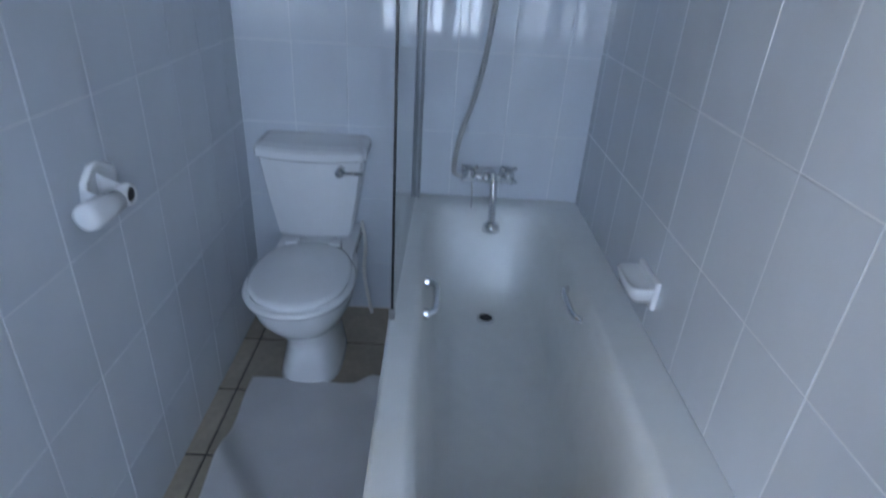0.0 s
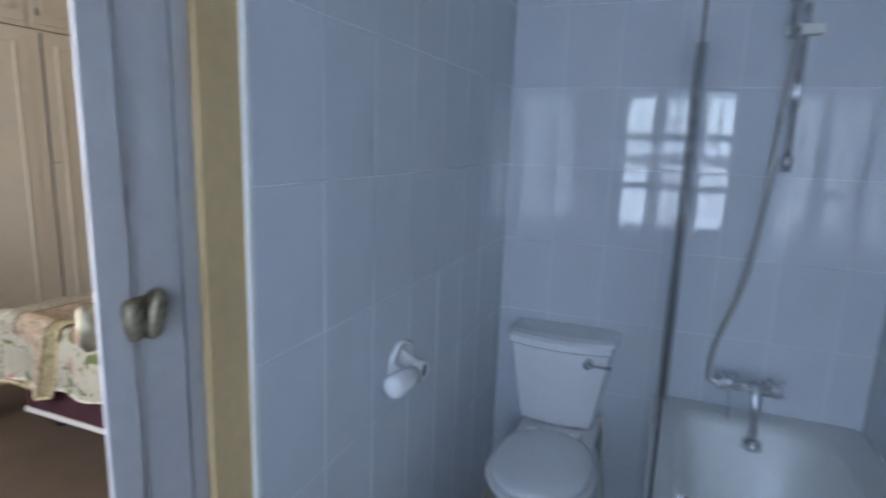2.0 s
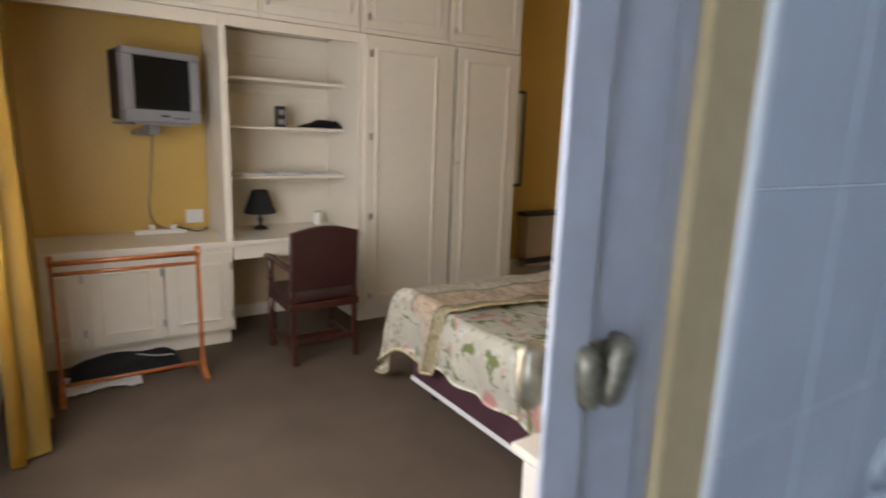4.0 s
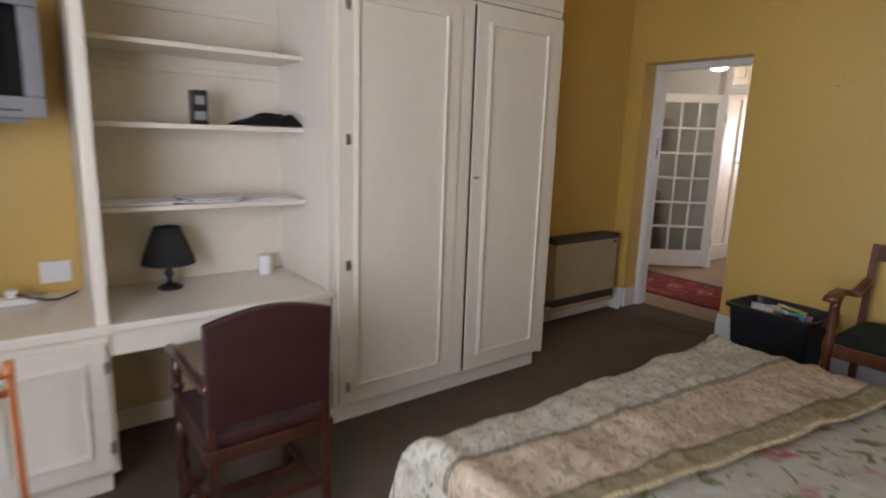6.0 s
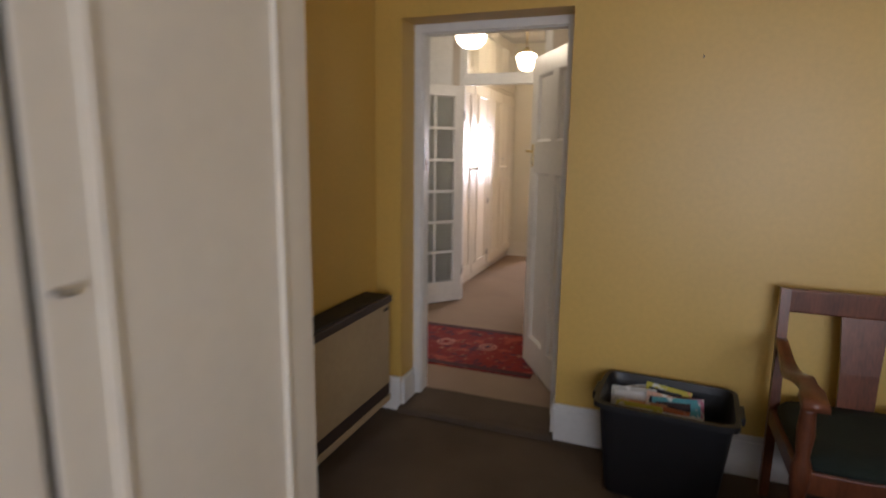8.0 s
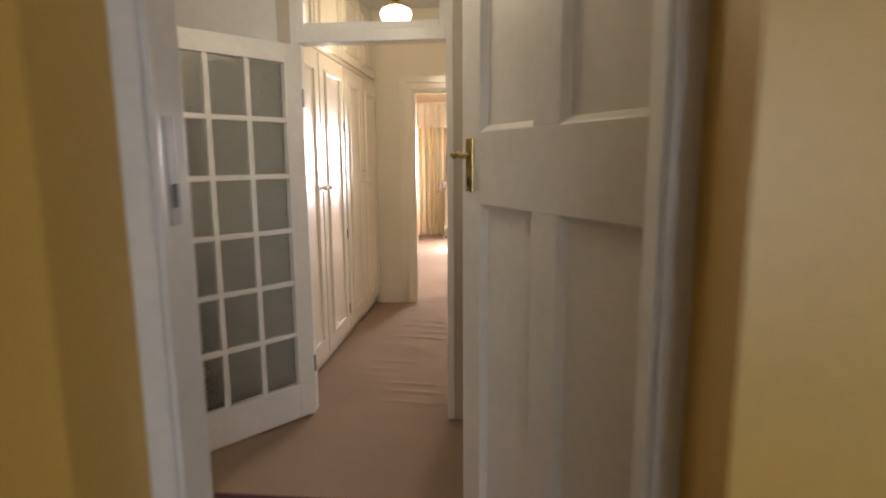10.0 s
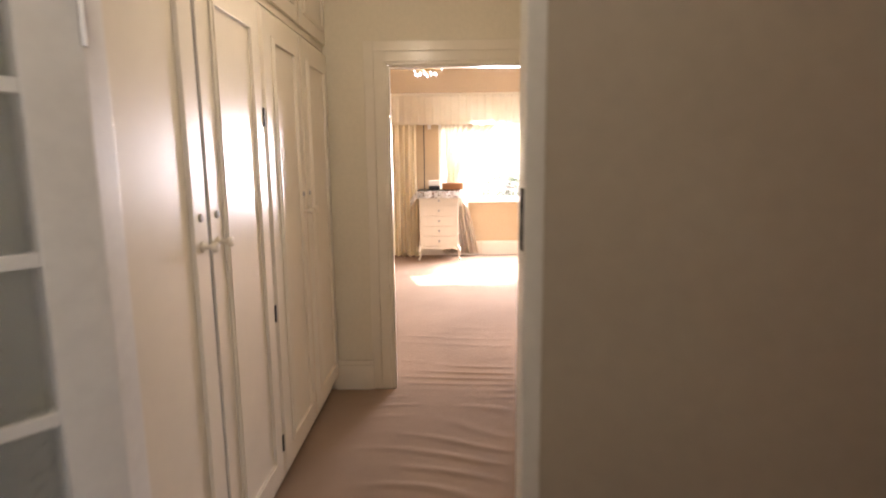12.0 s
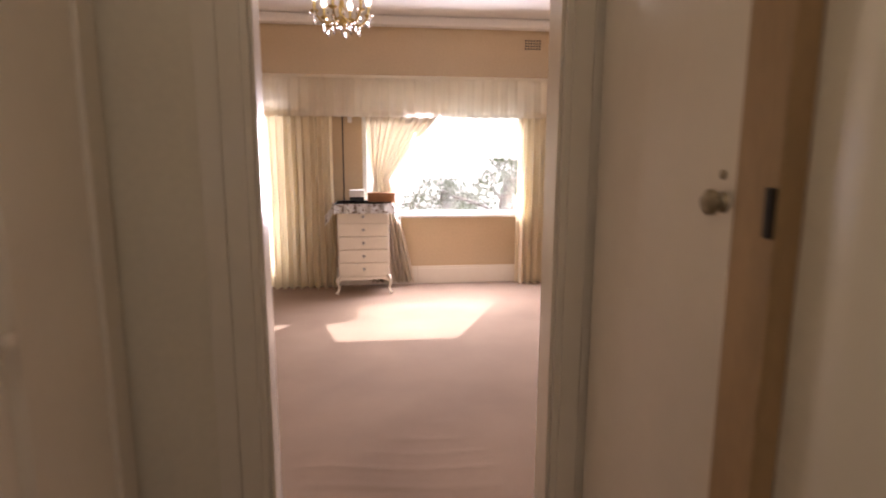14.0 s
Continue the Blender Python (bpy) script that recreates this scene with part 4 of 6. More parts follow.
def make_desk_chair():
    t = thing("desk_armchair", "dark wooden armchair with maroon leather back and seat", "chair", -4.03, 1.42, 0, 90)
    # local x runs along the desk, the back is at local -y
    n = 14
    outline = [(-0.225 + 0.45 * i / n, 0.865 + 0.04 * math.sin(math.pi * i / n)) for i in range(n + 1)]
    front = [(-0.225, 0.49), (0.225, 0.49), *[(x, z) for x, z in reversed(outline)]]
    def sheet(y, s):
        return [(x * s, y - 0.12 * (z - 0.5) * 0.5, 0.69 + (z - 0.69) * s) for x, z in front]
    b = part("backrest", loft([sheet(-0.2, 0.97), sheet(-0.193, 1), sheet(-0.165, 1), sheet(-0.155, 0.97)]), LEATHER, t, "maroon leather backrest")
    for x in (-0.21, 0.21):
        part("back_leg", tube([(x, -0.2, 0.0), (x, -0.185, 0.25), (x, -0.18, 0.5)], 0.02, 4), DARKWOOD, t)
        f = part("front_leg", turned_leg(0.42), DARKWOOD, t, smooth=True)
        f.location = (x * 1.05, 0.235, 0)
        ar = part("armrest", tube(arc([(x, -0.19, 0.63), (x * 1.1, -0.05, 0.645), (x * 1.12, 0.12, 0.655), (x * 1.12, 0.26, 0.64)]), 0.022, 8), DARKWOOD, t, smooth=True)
        part("arm_post", turned_leg(0.24, 0.018), DARKWOOD, ar, smooth=True).location = (x * 1.08, 0.215, 0.405)
        part("side_stretcher", box(x - 0.014, -0.18, 0.1, x + 0.014, 0.235, 0.13, 0.004), DARKWOOD, t)
    part("back_stretcher", box(-0.2, -0.2, 0.14, 0.2, -0.175, 0.17, 0.004), DARKWOOD, t)
    part("cross_stretcher", box(-0.2, 0.0, 0.1, 0.2, 0.028, 0.13, 0.004), DARKWOOD, t)
    part("seat_frame", boxes((-0.24, -0.2, 0.36, 0.24, 0.25, 0.41), bevel=0.006), DARKWOOD, t)
    part("seat", box(-0.235, -0.19, 0.411, 0.235, 0.245, 0.46, 0.018, 3), LEATHER, t, "maroon leather seat")


make_desk_chair()


def make_towel_rack():
    t = thing("towel_rack", "orange varnished pine towel rack standing on carpet", "towel rack", -4.0, 0.33, 0)
    for y in (-0.36, 0.36):
        e = part("end_frame", boxes((-0.02, y - 0.011, 0.04, 0.02, y + 0.011, 0.76), bevel=0.006), PINE, t)
        part("foot", loft([[(sx * w, y + sy * 0.014, z) for sx, sy in ((-1, -1), (1, -1), (1, 1), (-1, 1))] for z, w in ((0, 0.13), (0.02, 0.13), (0.05, 0.03), (0.1, 0.022))]), PINE, e)
        part("finial", tube([(0.0, y - 0.013, 0.77), (0.0, y + 0.013, 0.77)], 0.032, 16), PINE, e, smooth=True)
    for x, z in ((-0.022, 0.75), (0.022, 0.765), (0.0, 0.70), (0.0, 0.075)):
        part("rail", tube([(x, -0.36, z), (x, 0.36, z)], 0.011, 10), PINE, t, smooth=True)
    b = thing("black_bag", "black soft bag lying on carpet under towel rack", "bag", -4.24, 0.3, 0)
    def f(u, v):
        x, y = -0.13 + 0.26 * u, -0.3 + 0.6 * v
        e = max(0, 1 - (x / 0.13) ** 2) * max(0, 1 - (y / 0.3) ** 4)
        return (x, y, 0.03 + 0.1 * e ** 0.6 * (0.85 + 0.3 * noise.noise((x * 8, y * 6, 2))))
    part("body", grid(16, 30, f, 0.01), BLACKCLOTH, b, smooth=True)
    part("piping", tube(arc([(0.05, 0.05, 0.125), (0.09, 0.15, 0.11), (0.06, 0.25, 0.09)]), 0.005, 6), STEELGREY, b, "pale piping")
    p = thing("crumpled_papers", "crumpled white papers on carpet under towel rack", "papers", -4.08, 0.16, 0.0)
    def g(u, v):
        x, y = -0.11 + 0.22 * u, -0.2 + 0.4 * v
        return (x, y, 0.012 + 0.05 * abs(noise.noise((x * 14, y * 10, 9))))
    part("sheet", grid(14, 24, g, 0.002), PAPER, p)


make_towel_rack()

COVER = printed("sage_pink_coverlet", (0.8, 0.73, 0.62), [((0.82, 0.78, 0.7), 0.8, 0.5), ((0.52, 0.5, 0.38), 1.6, 0.54), ((0.66, 0.52, 0.44), 2.4, 0.6)], 26, 0.6)


def band_colours(m, stops):
    """Bands across local x, tinting the printed cloth."""
    n, l = m.node_tree.nodes, m.node_tree.links
    b = n["Principled BSDF"]
    src = b.inputs["Base Color"].links[0].from_socket
    tc, sp, mr, ramp, mx = n.new("ShaderNodeTexCoord"), n.new("ShaderNodeSeparateXYZ"), n.new("ShaderNodeMapRange"), n.new("ShaderNodeValToRGB"), n.new("ShaderNodeMix")
    l.new(tc.outputs["UV"], sp.inputs[0])
    l.new(sp.outputs[1], ramp.inputs[0])
    ramp.color_ramp.interpolation = "CONSTANT"
    while len(ramp.color_ramp.elements) < len(stops):
        ramp.color_ramp.elements.new(0.5)
    for e, (p, c) in zip(ramp.color_ramp.elements, stops):
        e.position, e.color = p, (*c, 1)
    mx.data_type, mx.blend_type = "RGBA", "MULTIPLY"
    mx.inputs[0].default_value = 1
    l.new(src, mx.inputs[6])
    l.new(ramp.outputs[0], mx.inputs[7])
    l.new(mx.outputs[2], b.inputs["Base Color"])


band_colours(COVER, [(0, (0.66, 0.61, 0.44)), (0.08, (0.4, 0.36, 0.26)), (0.095, (1.0, 0.88, 0.76)), (0.345, (0.55, 0.5, 0.42)), (0.37, (1.0, 1.0, 0.95)), (0.6, (0.55, 0.5, 0.4)), (0.615, (1.0, 1.0, 0.97)), (0.96, (0.7, 0.74, 0.66))])
FLORAL = printed("floral_bedspread", (0.74, 0.7, 0.58), [((0.26, 0.3, 0.13), 1.5, 0.57), ((0.78, 0.76, 0.68), 1.1, 0.6), ((0.66, 0.36, 0.31), 0.72, 0.585), ((0.58, 0.14, 0.16), 0.72, 0.65), ((0.4, 0.38, 0.2), 2.4, 0.63)], 9)
MAROON = paint("maroon_bed_base_fabric", (0.06, 0.018, 0.026), 0.9, 0.2, 5, 200, 0.2)


def make_bed():
    t = thing("bed", "double bed with maroon base under a floral bedspread", "bed", -2.1, 2.48, 0)
    part("base", box(-1.03, -0.81, 0.1, 1.08, 0.81, 0.33, 0.02), MAROON, t, "maroon fabric bed base")
    part("base_trim", boxes((-1.035, -0.816, 0.085, 1.085, 0.816, 0.11), bevel=0.003), WHITE, t, "white lower trim")
    for x in (-0.9, 0.9):
        for y in (-0.72, 0.72):
            part("caster", turned([(0.03, 0), (0.035, 0.02), (0.03, 0.06), (0.02, 0.09)]), BLACK, t).location = (x, y, 0)
    part("mattress", box(-1.03, -0.82, 0.331, 1.08, 0.82, 0.57, 0.05, 4), PAPER, t)
    q = thing("bedspread", "cream bedspread printed with pink roses on the bed", "bedspread", -2.1, 2.48, 0)
    def f(u, v):
        s, x = -1.16 + 2.32 * u, -1.04 + 2.11 * v
        y = max(-0.835, min(0.835, s))
        over = abs(s) - 0.835
        z = 0.588 + 0.01 * noise.noise((x * 3, s * 3, 0))
        if over > 0:
            z -= over * 0.92
            y = math.copysign(0.835 + 0.035 * min(1, over * 8) + 0.018 * math.sin(x * 22 + 2 * noise.noise((x * 2, 0, 1))) * over * 3, s)
        return (x, y, z)
    part("quilt", grid(90, 70, f, 0.012), FLORAL, q, smooth=True)
    for edge in (0, 1):
        part("hem", tube([f(edge, i / 80) for i in range(81)], 0.006, 8), FLORAL, q, smooth=True)
    c = thing("coverlet", "quilted sage and pink coverlet folded over the bed foot", "coverlet", -2.16, 2.48, 0)
    def g(u, v):
        s = -1.22 + 2.44 * u
        inner = -0.66 + 0.42 * u
        w = inner - (1.44 + inner) * v
        y, x, z = max(-0.855, min(0.855, s)), max(-1.03, w), 0.618
        oy, ox = abs(s) - 0.855, -1.03 - w
        z += 0.024 * noise.noise((x * 4, s * 4, 3)) + 0.013 * noise.noise((x * 17, s * 5, 2)) + 0.004 * math.sin(s * 60) * (0.5 + 0.5 * noise.noise((s * 2, x * 5, 5)))
        r = 0.07
        def bend(o):
            """How far out and down a cloth goes after o metres past a rounded edge."""
            if o <= 0:
                return 0.0, 0.0
            a = min(o / r, 1.45)
            return r * math.sin(a), r * (1 - math.cos(a)) + max(0, o - 1.45 * r) * 0.97
        oy += 0.06
        ox += 0.06
        hy, vy = bend(oy)
        hx, vx = bend(ox)
        if oy > 0:
            y = math.copysign(0.795 + hy + 0.028 * math.sin(w * 15 + 1.5 * noise.noise((w * 3, 0, 0))) * max(0, oy - 0.05) * 3.5, s)
        if ox > 0:
            x = -0.97 - hx - 0.028 * math.sin(s * 13 + 1.5 * noise.noise((s * 3, 0, 4))) * max(0, ox - 0.05) * 3.5
        x -= 0.035 * min(1, max(0, (-w - 0.88) / 0.16))
        z -= vy + vx
        if ox > 0 and oy > 0:
            k = min(ox, oy)
            x -= 0.35 * k
            y += math.copysign(0.12 * k, s)
            z += 0.5 * k
        return (x, y, max(z, 0.06))
    part("cloth", grid(110, 60, g, 0.014), COVER, c, smooth=True)
    for edge in (lambda k: g(k, 0), lambda k: g(k, 1), lambda k: g(0, k), lambda k: g(1, k)):
        part("binding", tube([edge(i / 80) for i in range(81)], 0.008, 8), COVER, c, smooth=True)
    h = thing("headboard", "low dark wooden headboard against yellow wall", "headboard", -0.985, 2.475, 0)
    part("panel", box(-0.03, -0.8, 0.05, 0.03, 0.8, 0.95, 0.012), DARKWOOD, h)


make_bed()


def make_bedside():
    t = thing("bedside_table", "small white painted bedside table beside the bed", "bedside table", -1.46, 1.37, 0)
    part("top", box(-0.24, -0.2, 0.52, 0.24, 0.2, 0.55, 0.008), CREAM, t)
    part("body", box(-0.21, -0.17, 0.3, 0.21, 0.17, 0.519, 0.004), CREAM, t)
    part("drawer", box(-0.19, -0.182, 0.33, 0.19, -0.17, 0.5, 0.004), CREAM, t)
    for x in (-0.19, 0.19):
        for y in (-0.15, 0.15):
            part("leg", box(x - 0.018, y - 0.018, 0, x + 0.018, y + 0.018, 0.3, 0.004), CREAM, t)


make_bedside()


def make_bin():
    t = thing("storage_crate", "open black plastic crate by the skirting", "crate", -3.5, 4.8, 0, -4)
    def r(z, w, d, p=9):
        return oval(0, 0, z, w, d, 36, p)
    part("tub", loft([r(0, 0.44, 0.3), r(0.005, 0.45, 0.31), r(0.4, 0.53, 0.38), r(0.405, 0.575, 0.42), r(0.43, 0.575, 0.42), r(0.432, 0.535, 0.38), r(0.4, 0.515, 0.365), r(0.012, 0.43, 0.29)], True, True), BLACK, t)
    for x in (-1, 1):
        part("grip", box(x * 0.285 - 0.022, -0.07, 0.385, x * 0.285 + 0.022, 0.07, 0.42, 0.008), BLACK, t)
    random.seed(9)
    cols = [(0.55, 0.5, 0.08), (0.62, 0.6, 0.55), (0.5, 0.16, 0.08), (0.7, 0.32, 0.16), (0.1, 0.35, 0.4), (0.65, 0.4, 0.3), (0.5, 0.5, 0.46), (0.6, 0.22, 0.3)]
    for i in range(11):
        m = thing("magazine", "colourful glossy magazine leaning in the crate", "magazine", -3.5, 4.8, 0, -4, "magazines in the crate")
        m.matrix_basis = pose(-3.5, 4.8, 0, 0, 0, -4) @ pose((-0.1, 0.09, -0.02)[i % 3] + random.uniform(-0.03, 0.03), -0.1 + 0.016 * i, 0.06, -12 - 1.2 * i, random.uniform(-8, 8), random.uniform(-5, 5))
        c = cols[i % len(cols)]
        h = 0.31 + 0.005 * i + random.uniform(-0.01, 0.03)
        cov = part("cover", box(-0.1, -0.004, 0, 0.1, 0.004, h, 0.001), printed("magazine_cover", c, [((0.75, 0.74, 0.7), 2, 0.55), (cols[(i + 3) % 8], 1.2, 0.58)], 10, 0.35), m)
        part("title_bar", box(-0.085, -0.0052, h - 0.055, 0.06, -0.0042, h - 0.02, 0), (PAPER, LEATHER, BLACK)[i % 3], cov)


make_bin()


def make_armchair():
    t = thing("wooden_armchair", "red brown wooden armchair with dark green seat", "chair", -2.78, 4.66, 0, 180)
    # local +y is the front after the turn
    w = 0.29
    for x in (-w, w):
        part("back_post", tube([(x, -0.25, 0), (x, -0.24, 0.42), (x, -0.28, 0.93)], 0.026, 4), REDWOOD, t)
        part("front_leg", turned([(0.022, 0), (0.024, 0.05), (0.03, 0.2), (0.022, 0.3), (0.032, 0.36), (0.034, 0.42), (0.022, 0.46), (0.03, 0.55), (0.024, 0.62), (0.03, 0.655)], 14), REDWOOD, t, smooth=True).location = (x, 0.27, 0)
        n = 16
        rings = []
        for i in range(n + 1):
            u = i / n
            y = -0.26 + 0.62 * u
            hw = 0.022 + 0.03 * math.sin(math.pi * min(1, u * 1.05)) ** 2 * u + (0.018 if u > 0.85 else 0)
            z = 0.665 + 0.03 * math.cos(u * 2.6 * math.pi) * (1 - 0.4 * u)
            rings.append([(x - hw, y, z), (x + hw, y, z), (x + hw * 0.9, y, z + 0.028), (x - hw * 0.9, y, z + 0.028)])
        part("armrest", loft(rings), REDWOOD, t, smooth=True)
        part("side_rail", box(x - 0.016, -0.24, 0.34, x + 0.016, 0.27, 0.41, 0.005), REDWOOD, t)
    part("front_rail", box(-w, 0.255, 0.33, w, 0.285, 0.41, 0.005), REDWOOD, t)
    part("back_rail", box(-w, -0.26, 0.34, w, -0.23, 0.41, 0.005), REDWOOD, t)
    part("top_rail", box(-w, -0.295, 0.83, w, -0.262, 0.93, 0.008), REDWOOD, t)
    part("back_splat", loft([[(-0.075 * s, y - 0.009, z), (0.075 * s, y - 0.009, z), (0.075 * s, y + 0.009, z), (-0.075 * s, y + 0.009, z)] for s, y, z in ((0.85, -0.245, 0.41), (0.9, -0.255, 0.6), (1.1, -0.277, 0.84))]), REDWOOD, t)
    part("seat", loft([oval(0, 0.01, z, 0.57 * s, 0.53 * s, 36, 8) for z, s in ((0.4, 1), (0.43, 1.02), (0.455, 0.95), (0.465, 0.6))]), VELVET, t, "dark green upholstered seat", smooth=True)


make_armchair()


def make_heater():
    t = thing("storage_heater", "long beige and brown wall heater above skirting", "heater", -5.05, 4.49, 0.13)
    part("body", box(0.022, -0.38, 0.1, 0.16, 0.4, 0.55, 0.006), BEIGEMETAL, t)
    part("top_grille", box(0.01, -0.4, 0.551, 0.17, 0.41, 0.59, 0.006), DARKGRILLE, t, "dark brown top grille")
    for i in range(12):
        part("slat", box(0.025 + 0.011 * i, -0.37, 0.585, 0.031 + 0.011 * i, 0.38, 0.5965, 0), BLACK, t)
    part("lower_grille", box(0.15, -0.38, 0.03, 0.158, 0.4, 0.16, 0.003), DARKGRILLE, t, "dark lower grille")
    part("foot_rail", box(0.03, -0.38, 0.0, 0.165, 0.4, 0.035, 0.004), BEIGEMETAL, t)
    part("switch", box(0.16, 0.33, 0.515, 0.166, 0.38, 0.53, 0.002), BLACK, t)


BEIGEMETAL = paint("beige_enamel_metal", (0.42, 0.33, 0.2), 0.4, 0.07, 3, 40, 0.03)
DARKGRILLE = paint("dark_brown_metal", (0.035, 0.022, 0.018), 0.5, 0.15, 8, 60, 0.05)
make_heater()
for x, z in ((-3.46, 1.89),):
    n = thing("wall_nail", "small dark nail in the yellow wall", "nail", x, 5.05, z)
    part("shank", tube([(0, 0.002, 0), (0, -0.02, 0.004)], 0.003, 6), BLACK, n)
p = thing("picture_frame", "dark framed pale picture on yellow wall", "picture", -5.05, 3.84, 0.99)
part("frame", boxes((0, -0.27, 0, 0.025, 0.27, 0.03), (0, -0.27, 0.95, 0.025, 0.27, 0.98), (0, -0.27, 0.03, 0.025, -0.24, 0.95), (0, 0.24, 0.03, 0.025, 0.27, 0.95), bevel=0.004), BLACK, p)
part("print", box(0.002, -0.24, 0.03, 0.012, 0.24, 0.95, 0), PAPER, p, "pale print")


def make_curtain(name, label, x0, x1, y, z0, z1, pleats, depth, mat, gather=None, n=120, rows=24, phase=0.0):
    """A pleated curtain hung along x; gather(v) -> (shift, squeeze) pulls it in at a tie-back, v runs up."""
    t = thing(name, label, "curtain", (x0 + x1) / 2, y, z0)
    w = x1 - x0
    def f(u, v):
        sh, sq = gather(v) if gather else (0, 1)
        a = 2 * math.pi * pleats * u + phase
        fold = math.sin(a) + 0.35 * math.sin(2.3 * a + 1)
        x = (u - 0.5) * w * sq + sh + 0.012 * noise.noise((u * 6, v * 2, 0))
        yy = depth * fold * (0.65 + 0.35 * (1 - v)) + 0.02 * noise.noise((u * 3, v * 3, 4))
        return (x, yy, (z1 - z0) * v + (0.006 * math.sin(a) if v == 0 else 0))
    part("cloth", grid(n, rows, f, 0.003), mat, t, smooth=True)
    return t


YCURT = cloth("yellow_striped_curtain", (0.7, 0.48, 0.12), 0.5, 0.06, ((0.7, 0.6, 0.3), 6))
make_curtain("curtain", "floor length yellow striped curtain beside the window", -4.02, -3.32, -0.16, 0.01, 2.45, 6, 0.065, YCURT, lambda v: (-0.22 * v ** 1.3, 1.0))
make_curtain("curtain", "floor length yellow striped curtain beside the window", -1.4, -1.0, -0.2, 0.01, 2.45, 7, 0.045, YCURT)
r = thing("curtain_rail", "wooden curtain rail above the bedroom window", "curtain rail", -2.6, -0.2, 2.46)
part("rail", tube([(-1.8, 0, 0), (1.6, 0, 0)], 0.014, 10), REDWOOD, r, smooth=True)
for x in (-1.7, 1.5):
    part("bracket", box(x - 0.01, -0.13, -0.01, x + 0.01, 0.0, 0.01, 0.002), STEEL, r)

b = thing("lock_keep", "dull brass rim lock keep on the door post", "lock keep", -0.796, 0.437, 1.288)
b.scale = (0.7, 0.64, 0.66)
part("plate", box(-0.001, -0.036, -0.04, 0.004, 0.036, 0.04, 0.002), OLDBRASS, b)
for y, w, h, lean in ((-0.026, 0.036, 0.088, 10), (0.028, 0.044, 0.1, -16)):
    lobe = part("lobe", loft([[(x, q * k, z * k) for q, z, _ in oval(0, 0, 0, w, h, 20, 2.8)] for x, k in ((0.003, 1), (0.018, 1), (0.027, 0.85), (0.03, 0.5))]), OLDBRASS, b, smooth=True)
    lobe.matrix_basis = pose(0, y, 0, lean, 0, 0)
part("bridge", box(0.003, -0.014, -0.03, 0.016, 0.014, 0.01, 0.004), OLDBRASS, b)
b = thing("door_knob", "round dull brass knob behind the door post", "door knob", -0.82, 0.388, 1.285)
b.scale = (0.75, 0.75, 0.75)
part("knob", loft([oval(0, 0, z, 0.036 * k, 0.036 * k, 18) for z, k in ((-0.04, 0.5), (-0.03, 0.9), (0, 1.05), (0.03, 0.9), (0.04, 0.5))]), OLDBRASS, b, smooth=True)
part("spindle", tube([(0.0, 0.0, 0), (0.012, 0.02, 0)], 0.008, 8), OLDBRASS, b)


# ---- hall ----
def lever_set(d, x, z, side, y, mat=BRASS, flip=1):
    """Back plate, keyhole and lever on a door face at local y; side is -1 or +1."""
    pl = part("door_handle", box(x - 0.02, y, z - 0.1, x + 0.02, y + side * 0.006, z + 0.048, 0.003), mat, d, "brass lever handle on a long plate")
    part("lever", tube(arc([(x, y, z), (x, y + side * 0.026, z), (x + flip * 0.016, y + side * 0.032, z + 0.005), (x + flip * 0.036, y + side * 0.03, z - 0.001), (x + flip * 0.054, y + side * 0.03, z + 0.004)]), 0.008, 10), mat, pl, smooth=True)
    part("keyhole", box(x - 0.005, y + side * 0.0062, z - 0.085, x + 0.005, y + side * 0.008, z - 0.06, 0), BLACK, pl)


# White door paint with the hall lamp's warm light mixed into the colour.
LAMPWHITE = paint("lamp_tinted_white_door_paint", (0.77, 0.73, 0.65), 0.34, 0.05, 2, 30, 0.05)


def make_panel_door():
    t = thing("door_1", "open white panelled door with brass lever", "door", -3.976, 5.318, 0.045, 120, kind="structure")
    W, Z, T = 0.82, 2.02, 0.048
    st, mid = 0.105, 0.1
    rails = ((0, 0.19), (1.3, 1.495), (1.9, Z))
    items = [(0, -T / 2, 0, st, T / 2, Z), (W - st, -T / 2, 0, W, T / 2, Z)]
    items += [(st, -T / 2, a, W - st, T / 2, b) for a, b in rails]
    items += [(W / 2 - mid / 2, -T / 2, 0.19, W / 2 + mid / 2, T / 2, 1.3), (W / 2 - mid / 2, -T / 2, 1.495, W / 2 + mid / 2, T / 2, 1.9)]
    part("leaf", boxes(*items, bevel=0.002), LAMPWHITE, t)
    for x0, x1 in ((st, W / 2 - mid / 2), (W / 2 + mid / 2, W - st)):
        for z0, z1 in ((0.19, 1.3), (1.495, 1.9)):
            p = part("panel", box(x0, -0.006, z0, x1, 0.006, z1, 0), LAMPWHITE, t)
            bm = bmesh.new()
            for q in (-1, 1):
                rings = []
                for inset, y in ((0.0, T / 2 - 0.001), (0.002, T / 2 - 0.002), (0.013, 0.011), (0.016, 0.006)):
                    rings.append([(x0 + inset, q * y, z0 + inset), (x1 - inset, q * y, z0 + inset), (x1 - inset, q * y, z1 - inset), (x0 + inset, q * y, z1 - inset)])
                loft(rings, False, False, bm)
            part("bead", bm, LAMPWHITE, p)
    lever_set(t, W - 0.05, 1.432, 1, T / 2, flip=1)
    lever_set(t, W - 0.05, 1.432, -1, -T / 2, flip=1)
    for z in (0.25, 1.7):
        part("hinge", tube([(0, -T / 2 - 0.006, z), (0, -T / 2 - 0.006, z + 0.09)], 0.006, 8), STEEL, t)


